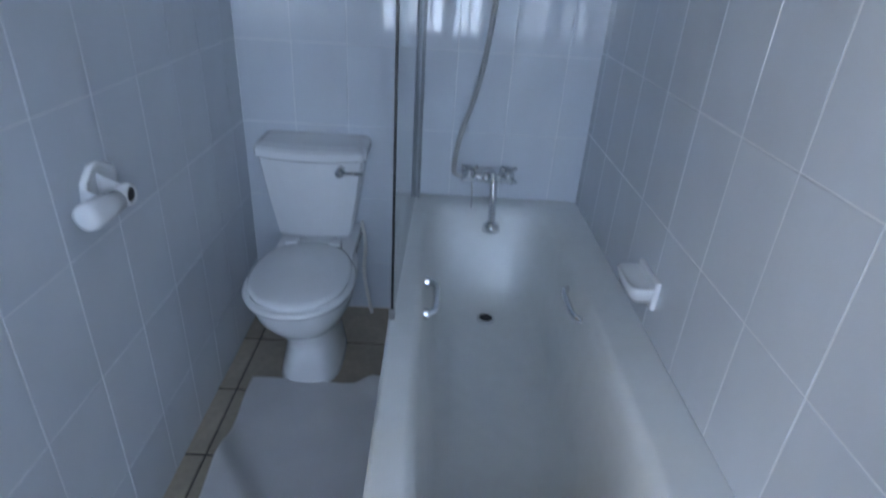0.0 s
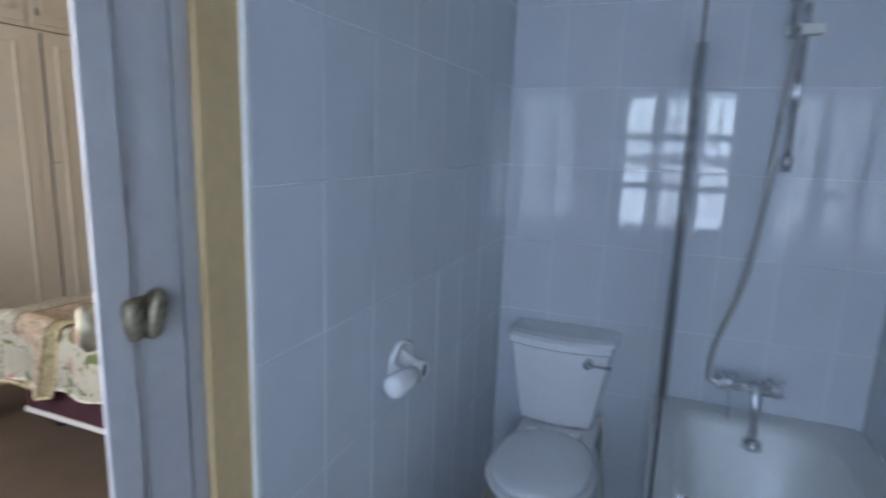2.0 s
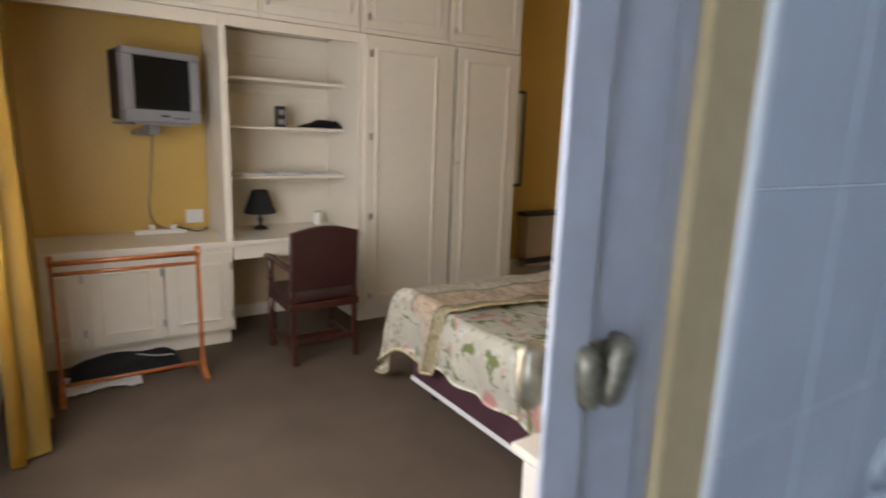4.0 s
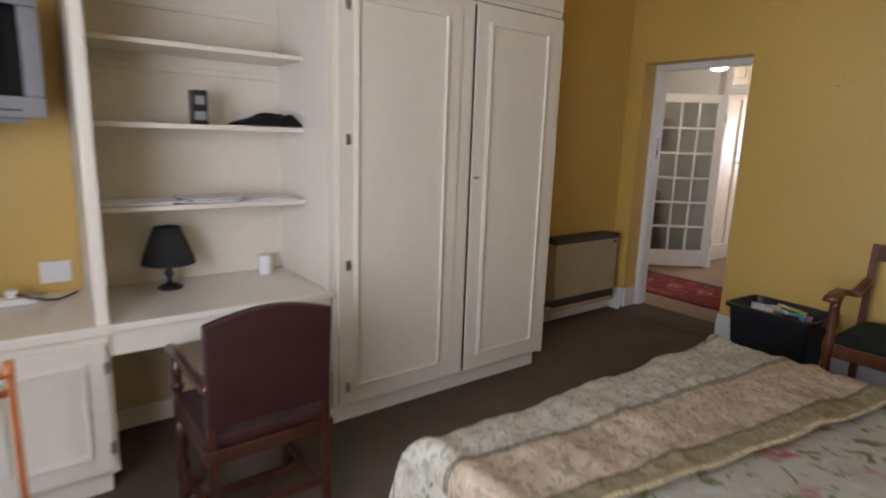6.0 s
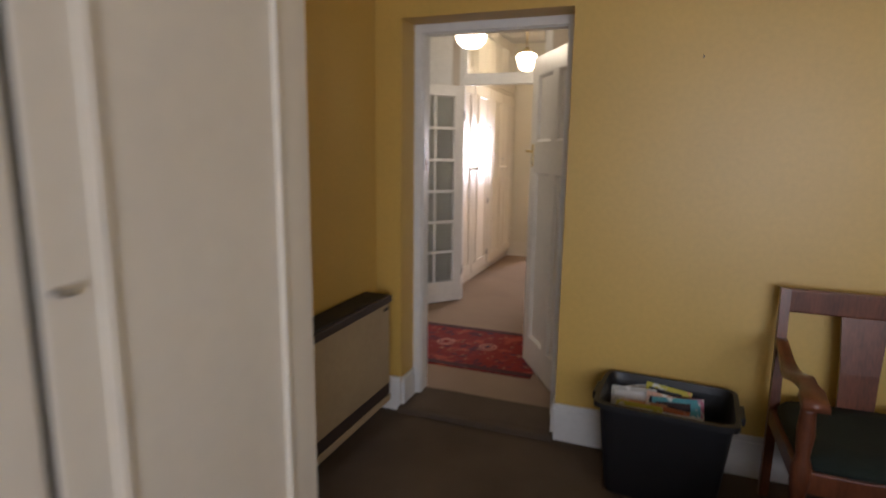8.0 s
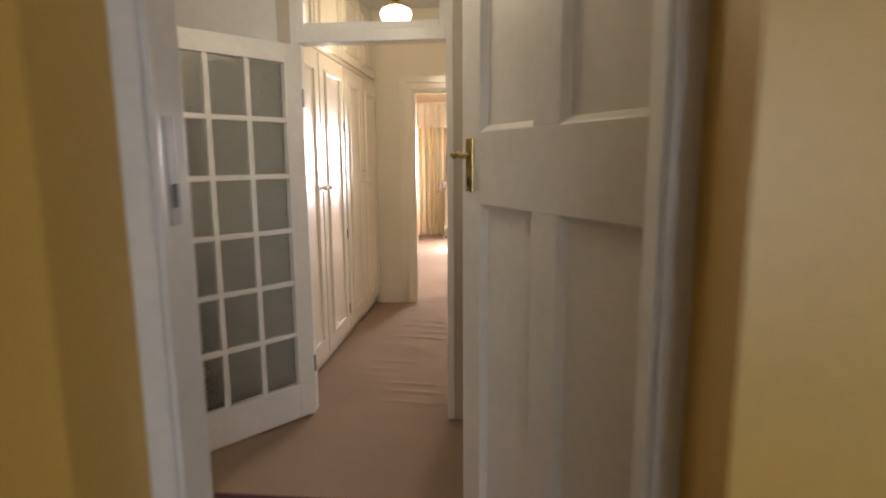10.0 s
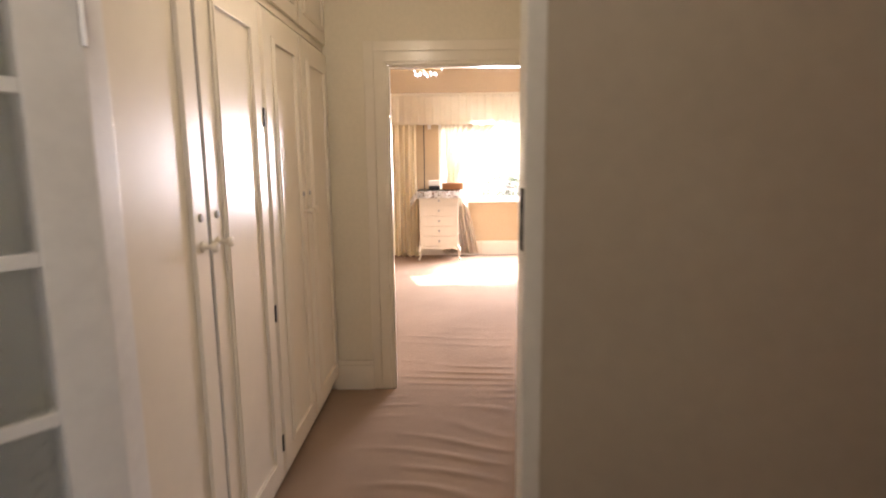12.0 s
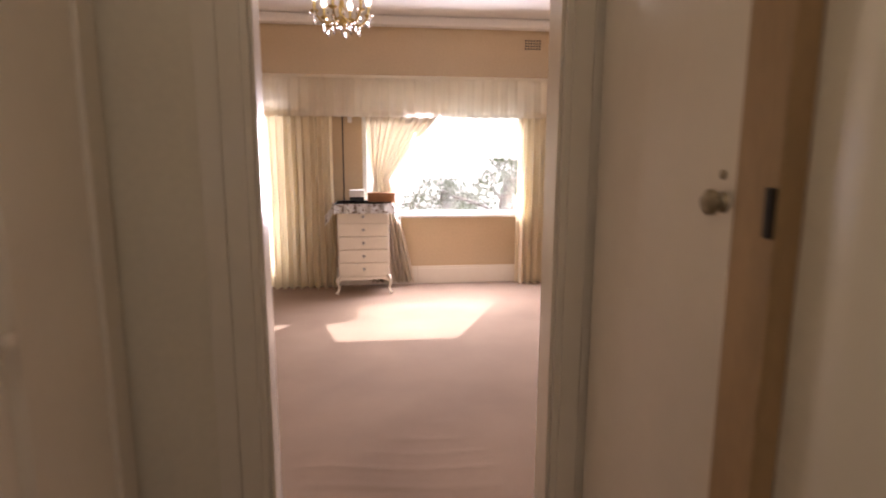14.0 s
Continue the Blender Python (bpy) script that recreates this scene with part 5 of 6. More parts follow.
def make_glazed_door():
    t = thing("door_2", "open white glazed door with frosted panes", "door", -5.338, 7.352, 0.045, -128.5, kind="structure")
    W, Z, T = 0.8, 2.01, 0.04
    x0, x1, z0, z1 = 0.1, 0.71, 0.195, 1.915
    part("leaf", boxes((0, -T / 2, 0, x0, T / 2, Z), (x1, -T / 2, 0, W, T / 2, Z), (x0, -T / 2, 0, x1, T / 2, z0), (x0, -T / 2, z1, x1, T / 2, Z), bevel=0.003), WHITE, t)
    pw, ph = (x1 - x0) / 3, (z1 - z0) / 6
    for i in (1, 2):
        part("glazing_bar", box(x0 + pw * i - 0.013, -0.016, z0, x0 + pw * i + 0.013, 0.016, z1, 0.003), WHITE, t)
    for j in range(1, 6):
        part("glazing_bar", box(x0, -0.0155, z0 + ph * j - 0.013, x1, 0.0155, z0 + ph * j + 0.013, 0.003), WHITE, t)
    for i in range(3):
        for j in range(6):
            part("pane", box(x0 + pw * i + 0.013, -0.002, z0 + ph * j + 0.013, x0 + pw * (i + 1) - 0.013, 0.002, z0 + ph * (j + 1) - 0.013, 0), FROST, t, "frosted glass pane")
    lever_set(t, 0.757, 1.38, 1, T / 2, flip=-1)
    lever_set(t, 0.757, 1.38, -1, -T / 2, flip=-1)
    for z in (0.25, 1.7):
        part("hinge", tube([(0, 0.026, z), (0, 0.026, z + 0.09)], 0.006, 8), STEEL, t)


make_panel_door()
make_glazed_door()

f = thing("window_5", "glazed fanlight above the passage doorway", "window", -4.95, 7.36, 2.13, kind="structure")
part("window_frame", boxes((-0.385, -0.02, 0, -0.35, 0.03, 0.63), (0.35, -0.02, 0, 0.385, 0.03, 0.63), (-0.35, -0.02, 0, 0.35, 0.03, 0.035), (-0.35, -0.02, 0.595, 0.35, 0.03, 0.63), bevel=0.003), WHITE, f)
part("pane", box(-0.35, 0.002, 0.035, 0.35, 0.006, 0.595, 0), CLEAR, f).visible_shadow = False

s = thing("strike_plate", "dark steel lock strike plate on the jamb", "strike plate", -4.566, 7.352, 1.44)
s.scale = (1, 0.9, 0.62)
part("plate", box(-0.003, -0.016, -0.09, 0.002, 0.016, 0.09, 0.001), DARKSTEEL, s)
part("bolt_hole", box(-0.004, -0.009, -0.06, -0.0031, 0.009, -0.02, 0), BLACK, s)
part("latch_hole", box(-0.004, -0.009, 0.02, -0.0031, 0.009, 0.06, 0), BLACK, s)
s = thing("strike_plate", "dark steel lock strike plate on the jamb", "strike plate", -4.8515, 5.28, 1.45)
part("plate", box(-0.002, -0.016, -0.09, 0.003, 0.016, 0.09, 0.001), STEEL, s)
part("bolt_hole", box(0.0031, -0.009, -0.06, 0.004, 0.009, -0.02, 0), BLACK, s)

RUG = printed("red_patterned_rug", (0.2, 0.022, 0.018), [((0.09, 0.02, 0.03), 1.3, 0.56), ((0.32, 0.16, 0.1), 2.2, 0.62), ((0.04, 0.03, 0.06), 1.7, 0.63), ((0.3, 0.06, 0.04), 0.8, 0.58)], 9)
r = thing("rug", "red patterned wool rug on the hall carpet", "rug", -5.0, 6.1, F2)
part("rug_body", box(-0.85, -0.42, 0.0, 0.72, 0.42, 0.012, 0.004), RUG, r)
part("border", boxes((-0.85, -0.42, 0.0122, 0.72, -0.36, 0.0135), (-0.85, 0.36, 0.0122, 0.72, 0.42, 0.0135)), paint("dark_rug_border", (0.07, 0.014, 0.016), 0.95, 0.3, 12, 200, 0.3), r)
PINKWOOL = paint("faded_pink_wool", (0.4, 0.16, 0.12), 0.95, 0.2, 15, 200, 0.3)
for i in range(5):
    x = -0.68 + 0.33 * i
    bm = bmesh.new()
    for q in (0.06, 0.035):
        rr = [[(x + (q + o) * math.cos(a * math.pi / 8), 0.02 + (q + o) * 1.2 * math.sin(a * math.pi / 8), z) for a in range(16)] for o, z in ((-0.008, 0.0122), (-0.006, 0.0138), (0.006, 0.0138), (0.008, 0.0122))]
        loft(rr, False, False, bm)
    part("medallion", bm, PINKWOOL, r, "pale ring motif")

SHADE = glow("lit_opal_glass", (1.0, 0.85, 0.62), 3.0)


def make_hall_lamp(x, y, z):
    t = thing("ceiling_lamp", "lit ribbed opal glass ceiling lamp", "ceiling lamp", x, y, z, group="hall ceiling lamps")
    top = H - 0.25 - z
    part("rod", tube([(0, 0, 0.1), (0, 0, top)], 0.008, 8), BRASS, t, smooth=True)
    part("canopy", turned([(0.06, top - 0.03), (0.055, top - 0.012), (0.05, top)]), BRASS, t, smooth=True)
    part("gallery", turned([(0.045, 0.04), (0.068, 0.055), (0.045, 0.07), (0.02, 0.105)]), BRASS, t, smooth=True)
    rings = []
    for q, zz in ((0.015, -0.075), (0.06, -0.064), (0.094, -0.03), (0.105, 0.008), (0.09, 0.036), (0.055, 0.05)):
        rings.append([(q * (1 + 0.04 * (i % 2)) * math.cos(2 * math.pi * i / 40), q * (1 + 0.04 * (i % 2)) * math.sin(2 * math.pi * i / 40), zz) for i in range(40)])
    sh = part("shade", loft(rings), SHADE, t, "glowing ribbed glass shade", smooth=True)
    sh.visible_shadow = False


make_hall_lamp(-4.93, 6.3, 2.27)
make_hall_lamp(-5.0, 8.4, 2.45)


def make_coats():
    t = thing("coat_stand", "hall coat stand hung with jackets", "coat stand", -6.06, 7.12, F2)
    part("pole", turned([(0.02, 0), (0.02, 1.6), (0.03, 1.66), (0.01, 1.7)]), DARKWOOD, t)
    part("foot", turned([(0.2, 0), (0.2, 0.02), (0.05, 0.05), (0.02, 0.1)]), DARKWOOD, t)
    for a in range(4):
        part("hook", tube(arc([(0.02 * math.cos(a * 1.57), 0.02 * math.sin(a * 1.57), 1.5), (0.09 * math.cos(a * 1.57), 0.09 * math.sin(a * 1.57), 1.52), (0.12 * math.cos(a * 1.57), 0.12 * math.sin(a * 1.57), 1.6)]), 0.008, 6), BRASS, t)
    for name, lab, dx, dy, z0, z1, r0, r1, mat in (("jacket", "beige jacket hanging on the coat stand", 0.05, -0.05, 0.66, 1.12, 0.2, 0.15, paint("beige_jacket_cloth", (0.36, 0.29, 0.2), 0.9, 0.15, 4, 150, 0.3)),
                                                  ("printed_dress", "teal and white printed dress on the coat stand", 0.06, -0.12, 0.1, 0.78, 0.17, 0.14, printed("teal_print", (0.55, 0.55, 0.47), [((0.03, 0.22, 0.24), 1, 0.5), ((0.02, 0.1, 0.14), 2, 0.56), ((0.2, 0.42, 0.3), 1.6, 0.6)], 9)),
                                                  ("dark_coat", "dark brown coat hanging on the coat stand", 0.18, 0.16, 0.15, 0.9, 0.22, 0.12, paint("dark_brown_wool", (0.05, 0.026, 0.02), 0.95, 0.2, 4, 150, 0.3)),
                                                  ("scarf", "pink and purple scarf on the coat stand", 0.22, 0.28, 1.36, 1.76, 0.09, 0.07, printed("pink_print", (0.25, 0.12, 0.22), [((0.5, 0.2, 0.25), 1, 0.5)], 9))):
        c = thing(name, lab, "clothing", -6.25 + dx, 6.95 + dy, F2)
        rings = []
        for i in range(25):
            v = i / 24
            rad = r0 + (r1 - r0) * v ** 1.5
            if v > 0.93:
                rad *= 0.6
            rings.append([(rad * (1 + 0.22 * math.sin(5 * a + 3 * v) + 0.12 * noise.noise((a, v * 4, dx))) * math.cos(a) * 0.8, rad * (1 + 0.2 * math.sin(7 * a + 2 * v) + 0.1 * noise.noise((a, v * 5, 3))) * math.sin(a), z0 + (z1 - z0) * v) for a in [2 * math.pi * k / 40 for k in range(40)]])
        part("cloth", loft(rings), mat, c, smooth=True)


make_coats()
m = thing("wall_thermometer", "small red and white fixture on hall wall", "wall fixture", -6.3, 7.328, 1.72)
part("plate", box(-0.05, -0.012, -0.07, 0.05, 0.0, 0.08, 0.003), WHITE, m)
part("red_part", box(0.005, -0.03, -0.04, 0.045, -0.012, 0.06, 0.005), paint("red_plastic", (0.45, 0.03, 0.03), 0.4, 0.05, 5, 40, 0), m, "red plastic part")

d = thing("door_3", "closed varnished brown wooden door in the hall", "door", -3.7, 6.825, F2, 0, kind="structure")
part("leaf", box(-0.02, -0.425, 0.005, 0.02, 0.425, 2.04, 0.003), BROWNDOOR, d)
part("rim_lock", box(-0.034, 0.385, 1.31, -0.02, 0.418, 1.41, 0.004), BLACK, d, "black rim lock")
part("knob", turned([(0.012, 0), (0.012, 0.03), (0.026, 0.045), (0.024, 0.062), (0.008, 0.07)]), OLDBRASS, d, smooth=True).matrix_basis = pose(-0.034, 0.4, 1.38, 0, -90, 0) @ Matrix.Scale(0.55, 4)
architrave("trim_hall_door_architrave", "x", -3.78, -1, 6.4, 7.25, F2, 2.08, 0.05, CREAM)

# ---- passage ----
PX = -5.49
for y0, label in ((7.43, "near"), (8.7, "far")):
    w = 1.27 if y0 < 8 else 1.195
    t = thing("passage_wardrobe", "cream gloss built-in wardrobe with moulded double doors", "wardrobe", PX, y0, F2, 90, "passage wardrobes")
    part("carcass", boxes((0, 0, 0.09, w, 0.55, 2.15), bevel=0.003), CREAM, t)
    part("plinth", box(0, 0.03, 0, w, 0.54, 0.089), CREAM, t)
    seam = 8.105 - y0 if y0 < 8 else 9.29 - y0
    # Solid black strip in place of the shade between the two doors.
    part("seam", box(seam - 0.011, -0.012, 0.1, seam + 0.009, -0.001, 2.13, 0), BLACK, t, "black strip drawn as the shaded gap between the doors")
    for x, dw, kx in ((0.03, seam - 0.041, seam - 0.041 - 0.05), (seam + 0.009, w - seam - 0.025, 0.048)):
        dd = cupboard_door(t, x, 0.1, dw, 2.03, CREAM, 0.095, mould=0.028)
        knob(dd, kx, 1.15, CREAM, 0.016, 0.05)
        part("lock", turned([(0.013, 0), (0.013, 0.005), (0.006, 0.008)], 12), STEEL, dd, "steel lock escutcheon").matrix_basis = pose(kx, -0.02, 1.24, 90, 0, 0)
        hx = 0.0 if x < 0.1 else dw
        if x > 0.1 and y0 < 8:
            for z in (0.12, 0.72, 1.55):
                part("hinge", box(hx - 0.008, -0.026, z, hx + 0.008, -0.018, z + 0.075, 0.002), BLACK, dd, "dark hinge")
    for k in range(2):
        u = thing("overhead_cupboard", "cream gloss overhead cupboard in the passage", "cupboard", PX, y0 + k * w / 2, F2 + 2.155, 90, "passage wardrobes")
        part("carcass", boxes((0, 0.0, 0, w / 2 - 0.004, 0.55, 0.65), bevel=0.002), CREAM, u)
        cupboard_door(u, 0.01, 0.03, w / 2 - 0.025, 0.56, CREAM, 0.07)
t = thing("passage_wardrobe", "cream gloss built-in wardrobe with moulded double doors", "wardrobe", -4.4, 8.7, F2, -90, "passage wardrobes")
part("carcass", boxes((0, 0, 0.09, 1.27, 0.53, 2.7), bevel=0.003), CREAM, t)
part("plinth", box(0, 0.03, 0, 1.27, 0.52, 0.089), CREAM, t)
# Black strip here too, painting the shade of the door gap.
part("seam", box(0.576, -0.012, 0.1, 0.594, -0.001, 2.13, 0), BLACK, t, "black strip drawn as the shaded gap between the doors")
for x, dw, kx in ((0.03, 0.546, 0.502), (0.594, 0.64, 0.066)):
    dd = cupboard_door(t, x, 0.1, dw, 2.03, CREAM, 0.095, mould=0.028)
    knob(dd, kx, 1.175, CREAM, 0.016, 0.05)
    part("lock", turned([(0.009, 0), (0.009, 0.004), (0.004, 0.006)], 12), OLDBRASS, dd, "brass lock escutcheon").matrix_basis = pose(kx, -0.02, 1.265, 90, 0, 0)
d = thing("door_4", "closed cream flush door in the passage", "door", -4.103, 9.315, F2, 0, kind="structure")
part("leaf", box(-0.03, -0.1, 0.005, 0.0, 0.56, 2.03, 0.003), CREAM, d)
# The jamb's wood colour also carries the orange light that falls on it.
part("jamb", box(-0.045, -0.215, 0.0, 0.0, -0.104, 2.07, 0.003), paint("orange_lit_wood_jamb", (0.42, 0.28, 0.14), 0.4, 0.12, 3, 40, 0.04, stretch=(3, 3, 0.5)), d, "wooden jamb with orange light in its colour")
part("knob", turned([(0.02, 0), (0.02, 0.003), (0.012, 0.005), (0.012, 0.01), (0.024, 0.02), (0.024, 0.03), (0.016, 0.037), (0.004, 0.039)]), OLDBRASS, d, "round brass knob", smooth=True).matrix_basis = pose(-0.03, -0.05, 1.5, 0, -90, 0)
part("escutcheon", turned([(0.009, 0), (0.009, 0.003), (0.004, 0.005)], 12), OLDBRASS, d, "small brass escutcheon").matrix_basis = pose(-0.03, -0.045, 1.55, 0, -90, 0)
part("keep", box(-0.056, -0.212, 1.455, -0.045, -0.196, 1.535, 0.003), BLACK, d, "dark lock keep")

# ---- far bedroom ----
LACE = printed("white_lace_cloth", (0.82, 0.8, 0.76), [((0.3, 0.24, 0.18), 2.2, 0.55)], 13)


def make_chest():
    t = thing("chest_of_drawers", "tall white painted chest of drawers with cabriole legs", "chest of drawers", -4.94, 14.86, F2)
    w, d = 0.29, 0.2
    part("carcass", box(-w, -d, 0.2, w, d, 1.0, 0.006), CREAM, t)
    part("top", box(-w - 0.02, -d - 0.02, 1.0, w + 0.02, d + 0.02, 1.025, 0.008), CREAM, t)
    z = 0.225
    for i in range(5):
        h = 0.15
        dr = part("drawer", box(-w + 0.015, -d - 0.014, z, w - 0.015, -d, z + h - 0.012, 0.004), CREAM, t)
        part("knob", turned([(0.012, 0), (0.007, 0.01), (0.017, 0.022), (0.014, 0.03), (0.004, 0.034)], 14), STEEL, dr, "small glass knob", smooth=True).matrix_basis = pose(0, -d - 0.014, z + 0.07, 90, 0, 0)
        z += h
    part("apron", loft([[(x, -d + y, 0.2 - dz) for x, dz in ((-w, 0), (w, 0), (w, 0.06), (w * 0.7, 0.025), (0, 0.04), (-w * 0.7, 0.025), (-w, 0.06))] for y in (-0.006, 0.012)]), CREAM, t)
    for sx in (-1, 1):
        for sy in (-1, 1):
            pts = arc([(sx * (w - 0.02), sy * (d - 0.02), 0.22), (sx * (w + 0.012), sy * (d + 0.012), 0.16), (sx * (w - 0.005), sy * (d - 0.005), 0.07), (sx * (w + 0.02), sy * (d + 0.02), 0.008)], 5)
            part("leg", tube(pts, 0.02, 10, taper=[1.3 - 0.75 * min(1, 1.4 * i / len(pts)) + (0.5 if i > len(pts) - 3 else 0) for i in range(len(pts))]), CREAM, t, smooth=True)
    c = thing("lace_runner", "white lace cloth over the chest of drawers", "lace cloth", -4.94, 14.86, F2 + 1.034)
    def f(u, v):
        s, y = -0.5 + 1.0 * u, -0.3 + 0.53 * v
        o, oy = abs(s) - 0.315, -y - 0.235
        z = 0.006
        x = max(-0.315, min(0.315, s))
        if o > 0:
            z -= o * 0.75 + 0.01 * math.sin(y * 60) * o * 4
            x = math.copysign(0.318 + o * 0.55, s)
        if oy > 0:
            z -= oy * 1.6
        return (x, y + 0.012 * math.sin(s * 45) * (1 if oy > 0 else 0), z)
    part("cloth", grid(60, 24, f, 0.003), LACE, c)
    b = thing("wooden_box", "flat brown wooden box on the lace cloth", "box", -4.73, 14.86, F2 + 1.0435)
    part("body", box(-0.16, -0.09, 0, 0.15, 0.09, 0.075, 0.004), paint("honey_wood", (0.36, 0.16, 0.06), 0.4, 0.15, 3, 40, 0.04, stretch=(0.6, 3, 3)), b)
    part("lid", box(-0.165, -0.095, 0.0755, 0.155, 0.095, 0.105, 0.005), paint("honey_wood_lid", (0.4, 0.19, 0.08), 0.4, 0.15, 3, 40, 0.04, stretch=(0.6, 3, 3)), b)
    r = thing("clock_radio", "black and white clock radio on lace cloth", "clock radio", -5.01, 14.84, F2 + 1.0435)
    part("base", box(-0.08, -0.06, 0, 0.08, 0.06, 0.06, 0.01), BLACK, r)
    part("dial", loft([[(x * k, -0.04 + y, z) for x, y in ((-0.08, -0.02), (0.08, -0.02), (0.08, 0.06), (-0.08, 0.06))] for z, k, in ((0.0605, 1), (0.11, 1.1), (0.14, 0.95))]), PAPER, r, "white tilted face")


make_chest()
DRAPE = cloth("cream_curtain_cloth", (0.92, 0.84, 0.66), 0.45, 0.03)
SHEER = cloth("pale_sheer_curtain", (0.71, 0.62, 0.49), 0.32, 0.04)
FRILL = cloth("pale_pelmet_cloth", (0.93, 0.88, 0.77), 0.75, 0.03)
make_curtain("curtain", "long cream curtain drawn across a window", -6.05, -5.28, 15.0, F2 + 0.01, 2.12, 8, 0.035, DRAPE)
make_curtain("curtain", "long cream curtain hanging beside the bright window", -3.1, -2.45, 15.0, F2 + 0.01, 2.12, 7, 0.04, DRAPE)


def tie(v):
    """Gathered at a tie-back about half way up and flaring below."""
    z = v * 2.07
    if z > 1.25:
        k = (z - 1.25) / 0.82
        return (-0.16 + 0.27 * k ** 1.2, 0.2 + 0.8 * k)
    k = (1.25 - z) / 1.25
    return (-0.16 + 0.11 * k, 0.2 + 0.42 * k ** 0.8)


make_curtain("tied_curtain", "pale curtain gathered by a tie-back beside chest", -5.02, -4.12, 15.03, F2 + 0.05, 2.12, 9, 0.03, SHEER, tie, 140, 40)
frill = make_curtain("pelmet_frill", "gathered cream pelmet frill above the windows", -6.7, -2.3, 14.94, 2.04, 2.5, 34, 0.009, FRILL, None, 560, 6, 0.7)
part("heading_tape", box(-2.19, -0.03, 0.425, 2.19, -0.024, 0.455, 0.002), FRILL, frill)
setting("trim_pelmet_board", box(-6.7, 14.95, 2.46, -2.3, 15.15, 2.49, 0.004), CREAM, "cream pelmet board", "trim")
p = thing("curtain_wand", "thin black curtain wand beside the chest", "curtain wand", -5.17, 15.08, 0.9)
part("wand", tube([(0, 0, 0), (0, 0, 1.15)], 0.008, 8), BLACK, p, smooth=True)
part("carrier", box(-0.1, -0.02, 1.15, 0.3, 0.03, 1.175, 0.003), WHITE, p, "white track")
part("runner", box(0.06, -0.025, 1.08, 0.11, 0.02, 1.15, 0.003), WHITE, p)

bl = thing("venetian_blind", "white slatted venetian blind in the window", "blind", -3.9, 15.17, 0.9)
for i in range(36):
    part("slat", boxes((-1.02, -0.0028, -0.0006, 1.02, 0.0028, 0.0006)), WHITE, bl).matrix_basis = pose(0, 0, 0.01 + 0.018 * i, 12, 0, 0)
part("bottom_rail", box(-1.02, -0.012, -0.008, 1.02, 0.012, 0.006, 0.002), WHITE, bl)
for x in (-0.8, 0.8):
    part("cord", box(x - 0.001, -0.001, 0, x + 0.001, 0.001, 1.3, 0), WHITE, bl)

v = thing("air_vent", "small brown air brick vent near the ceiling", "air vent", -2.91, 15.148, 2.91)
part("frame", box(-0.11, -0.006, -0.07, 0.11, 0.0, 0.07, 0.002), BEIGE, v)
for i in range(6):
    for j in range(4):
        part("hole", box(-0.1 + 0.034 * i, -0.008, -0.06 + 0.031 * j, -0.078 + 0.034 * i, -0.0062, -0.042 + 0.031 * j, 0), BLACK, v)


def make_chandelier():
    t = thing("chandelier", "brass chandelier with glass drops and candle bulbs", "chandelier", -4.95, 11.62, 2.335)
    part("stem", turned([(0.012, -0.02), (0.03, 0.0), (0.014, 0.03), (0.02, 0.08), (0.01, 0.12), (0.012, 0.25), (0.006, 0.3), (0.006, 0.835)]), BRASS, t, smooth=True)
    crystal = glass("crystal_drop", (1, 1, 1), 0.02)
    lit = glow("candle_bulb_glass", (1.0, 0.9, 0.72), 1.7)
    for i in range(6):
        a = radians(60 * i + 15)
        c, s = math.cos(a), math.sin(a)
        arm = part("arm", tube(arc([(0.015 * c, 0.015 * s, 0.03), (0.06 * c, 0.06 * s, 0.0), (0.11 * c, 0.11 * s, 0.0), (0.15 * c, 0.15 * s, 0.045)]), 0.006, 8), BRASS, t, smooth=True)
        part("candle_cup", turned([(0.012, 0.04), (0.024, 0.05), (0.022, 0.056), (0.009, 0.06), (0.009, 0.1)]), BRASS, arm, smooth=True).location = (0.15 * c, 0.15 * s, 0)
        part("bulb", turned([(0.009, 0.1), (0.018, 0.12), (0.016, 0.14), (0.004, 0.165)], 12), lit, arm, "glowing candle bulb", smooth=True).location = (0.15 * c, 0.15 * s, 0)
        for k, (q, z) in enumerate(((0.15, 0.03), (0.1, -0.02), (0.055, -0.015), (0.17, 0.045))):
            dr = part("glass_drop", turned([(0.001, -0.045), (0.009, -0.028), (0.004, -0.012), (0.006, -0.006), (0.001, 0.0)], 8), crystal, arm)
            dr.location = (q * math.cos(a + 0.12 * k), q * math.sin(a + 0.12 * k), z)
            part("glass_drop", turned([(0.001, -0.02), (0.006, -0.01), (0.001, 0.0)], 8), crystal, arm).location = (q * math.cos(a - 0.2), q * math.sin(a - 0.2), z + 0.005)


make_chandelier()


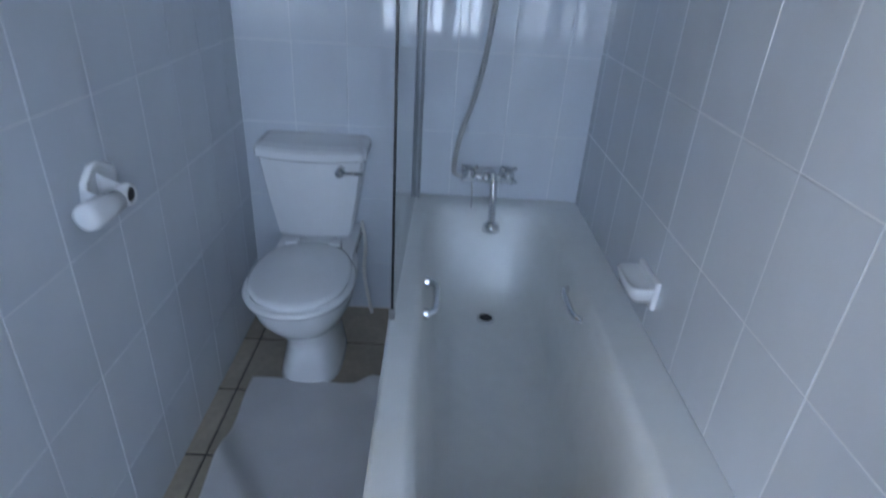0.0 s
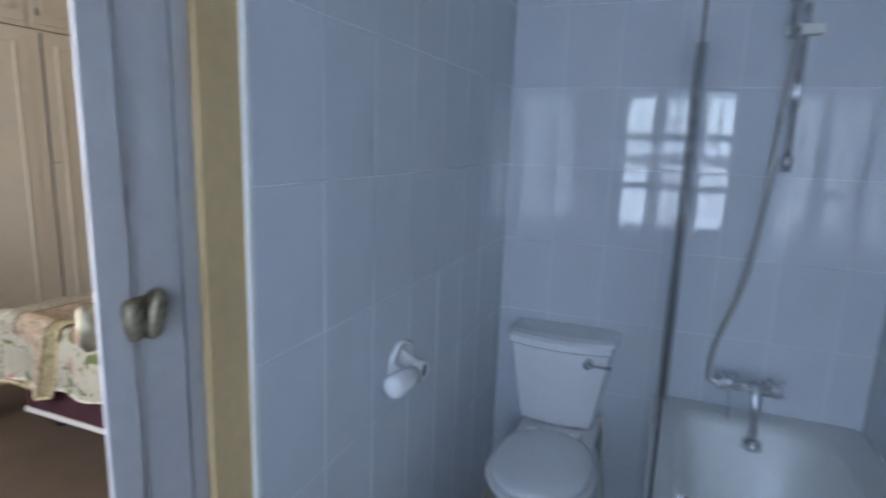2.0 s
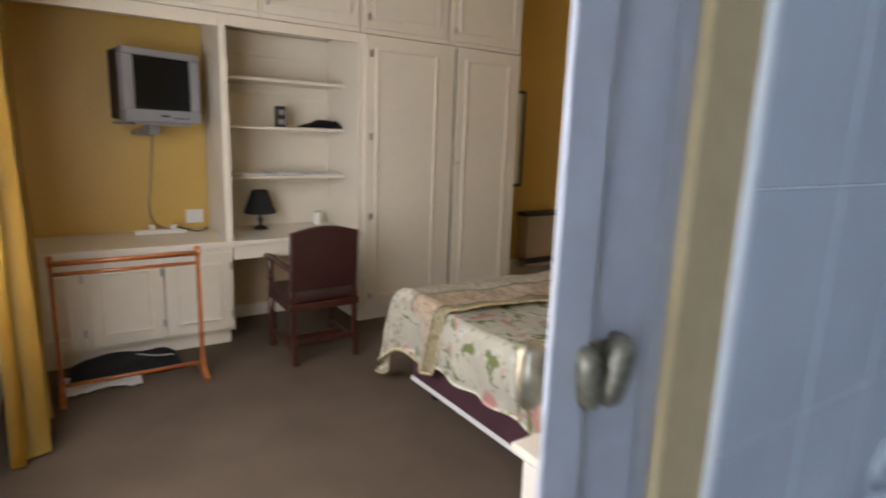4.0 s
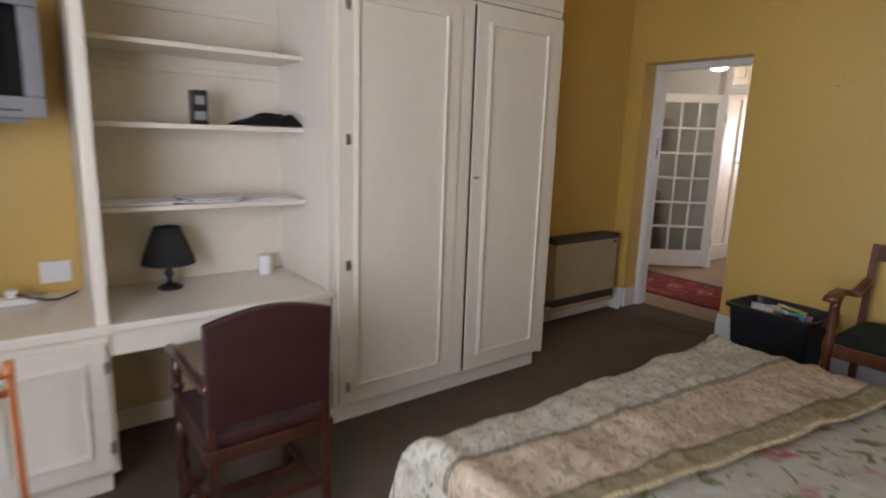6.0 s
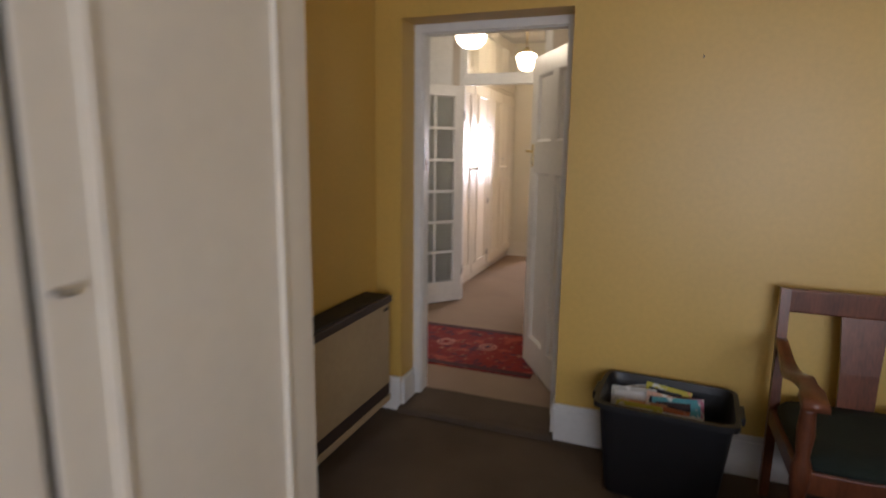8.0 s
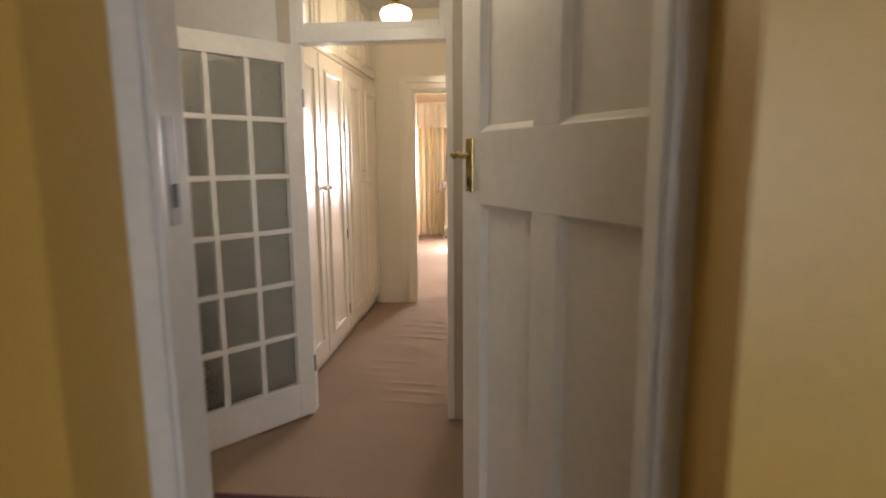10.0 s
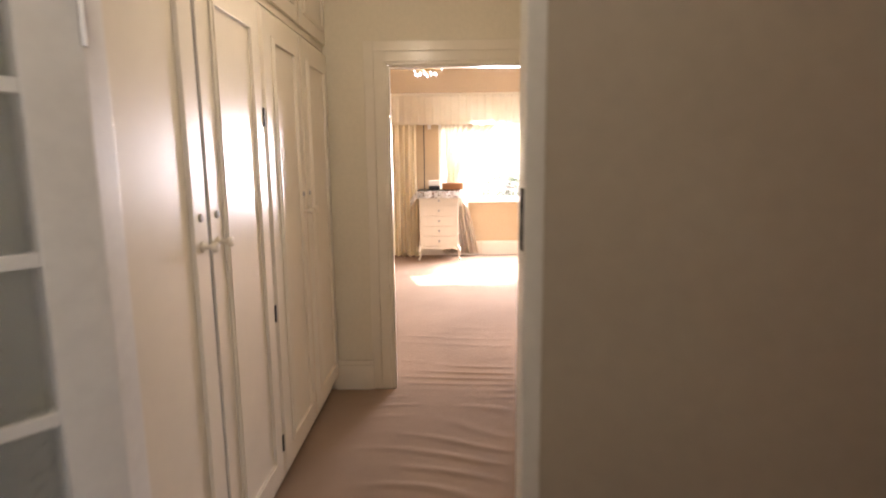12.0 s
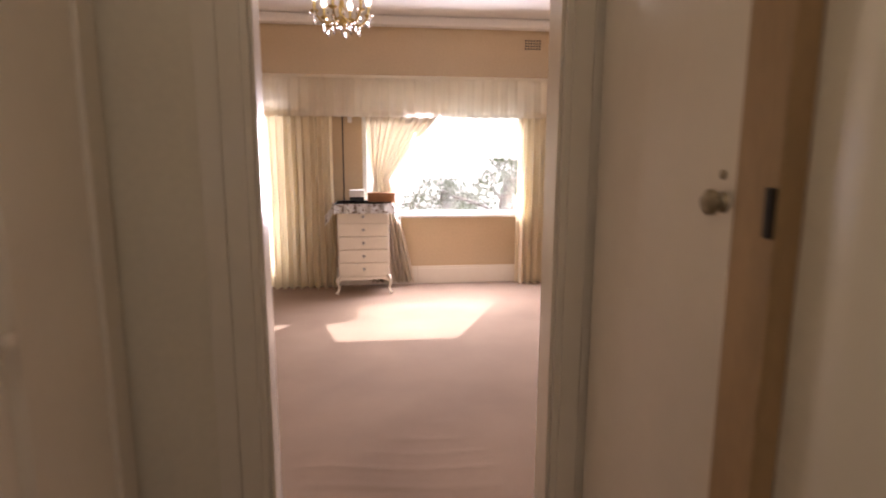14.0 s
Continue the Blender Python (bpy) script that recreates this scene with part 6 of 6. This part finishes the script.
def make_tree(x, y, h, seed):
    random.seed(seed)
    t = thing("garden_tree", "leafy garden tree outside the window", "tree", x, y, -0.3)
    part("trunk", tube(arc([(0, 0, 0), (0.05, 0.02, h * 0.3), (-0.04, 0.05, h * 0.6), (0.02, 0, h * 0.85)]), 0.09, 8, taper=None), paint("tree_bark", (0.12, 0.08, 0.05), 0.95, 0.3, 6, 60, 0.4), t, smooth=True)
    bm = bmesh.new()
    for i in range(9):
        a = random.uniform(0, 6.28)
        r = random.uniform(0.5, 1.0)
        z = h * random.uniform(0.35, 0.6)
        tube(arc([(0, 0, z), (r * 0.5 * math.cos(a), r * 0.5 * math.sin(a), z + 0.25 * h * 0.5), (r * math.cos(a), r * math.sin(a), z + 0.2 * h)]), 0.022, 5, bm)
    part("limbs", bm, paint("tree_bark_limb", (0.12, 0.08, 0.05), 0.95, 0.3, 6, 60, 0.4), t)
    bm = bmesh.new()
    for i in range(2600):
        a, q = random.uniform(0, 6.28), random.random() ** 0.5
        z = h * random.uniform(0.3, 1.0)
        rr = 1.15 * q * (1 - abs(z / h - 0.6) * 1.5) * (0.8 + 0.4 * noise.noise((math.cos(a) * 2, math.sin(a) * 2, z * 2)))
        if noise.noise((rr * math.cos(a) * 2.5, rr * math.sin(a) * 2.5, z * 2.5)) < -0.05:
            continue
        m = pose(rr * math.cos(a), rr * math.sin(a), z, random.uniform(0, 360), random.uniform(0, 360), random.uniform(0, 360))
        L, w = random.uniform(0.05, 0.1), random.uniform(0.015, 0.028)
        vs = [bm.verts.new(m @ Vector(p)) for p in ((-L / 2, 0, 0), (0, w, 0.008), (L / 2, 0, 0), (0, -w, 0.008))]
        bm.faces.new(vs)
    part("crown", bm, cloth("leaf_green", (0.09, 0.13, 0.05), 0.3, 0.3), t)


make_tree(-2.85, 16.5, 1.85, 3)
make_tree(-3.5, 19.0, 1.45, 8)


# ---- tiles, last ----
def tile_mesh(name, w, h, t, mat, axis):
    bm = box(0, 0, 0, w, t, h, 0.0012, 1) if axis == "y" else box(0, 0, 0, t, w, h, 0.0012, 1)
    return mesh_of(name, bm, mat)


def tiled(parent, axis, at, side, a0, a1, z0, z1, w=0.2, h=0.2985, gap=0.003, t=0.011, off=0.0, zoff=0.0):
    """Wall tiles of w by h as separate pieces; the outermost are cut to fit."""
    cache = {}
    z = z0 - zoff
    while z < z1 - 0.01:
        zb, zt = max(z, z0), min(z + h, z1)
        u = a0 - off
        while u < a1 - 0.01:
            ub, ut = max(u, a0), min(u + w, a1)
            if ut - ub > 0.012 and zt - zb > 0.012:
                key = (round(ut - ub, 4), round(zt - zb, 4))
                if key not in cache:
                    cache[key] = tile_mesh("tile", ut - ub, zt - zb, t, TILE, axis)
                ob = new("tile", cache[key])
                ob.parent = parent
                p = at if side > 0 else at - t
                j = random.uniform(-0.0003, 0.0003)
                ob.matrix_basis = pose(*((p + j, ub, zb) if axis == "x" else (ub, p + j, zb)), random.uniform(-0.12, 0.12), random.uniform(-0.12, 0.12), random.uniform(-0.12, 0.12))
            u += w + gap
        z += h + gap


random.seed(12)
w_left = setting("wall_bath_tiled_face", boxes((-0.8, 0.652, 0.0, -0.7892, 2.2, 2.75)), GROUT, "white grout bed of the tiled bathroom wall", "wall")
tiled(w_left, "x", -0.7985, 1, 0.652, 2.2, 0.0, 2.75, zoff=0.065)
setting("trim_tile_edge", boxes((-0.8, 0.642, 0, -0.787, 0.652, 2.75), bevel=0.003), WHITE, "white tile edging strip", "trim")
tiled(w_back, "y", 2.2118, -1, -0.787, 0.55, 0.0, 2.75, zoff=0.066)
tiled(w_right, "x", 0.5618, -1, -0.3, 2.2, 0.4, 2.75, zoff=0.14)
fm = {}
for i in range(5):
    for j in range(9):
        x0, y0 = -0.72 + 0.3 * i, -0.5 + 0.305 * j
        x1, y1 = min(x0 + 0.295, 0.55), min(y0 + 0.295, 2.2)
        if x1 - x0 < 0.02 or y1 - y0 < 0.02:
            continue
        k = (round(x1 - x0, 3), round(y1 - y0, 3))
        if k not in fm:
            fm[k] = mesh_of("floor_tile", box(0, 0, 0, k[0], k[1], 0.008, 0.0015, 1), FLOORTILE)
        ob = new("floor_tile", fm[k])
        ob.parent, ob.location = f_bath, (x0, y0, -0.0075)
for j in range(9):
    y0 = -0.5 + 0.305 * j
    ob = new("floor_tile", mesh_of("floor_tile", box(0, 0, 0, 0.07, min(0.295, 2.2 - y0), 0.008, 0.0015, 1), FLOORTILE))
    ob.parent, ob.location = f_bath, (-0.797, y0, -0.0075)
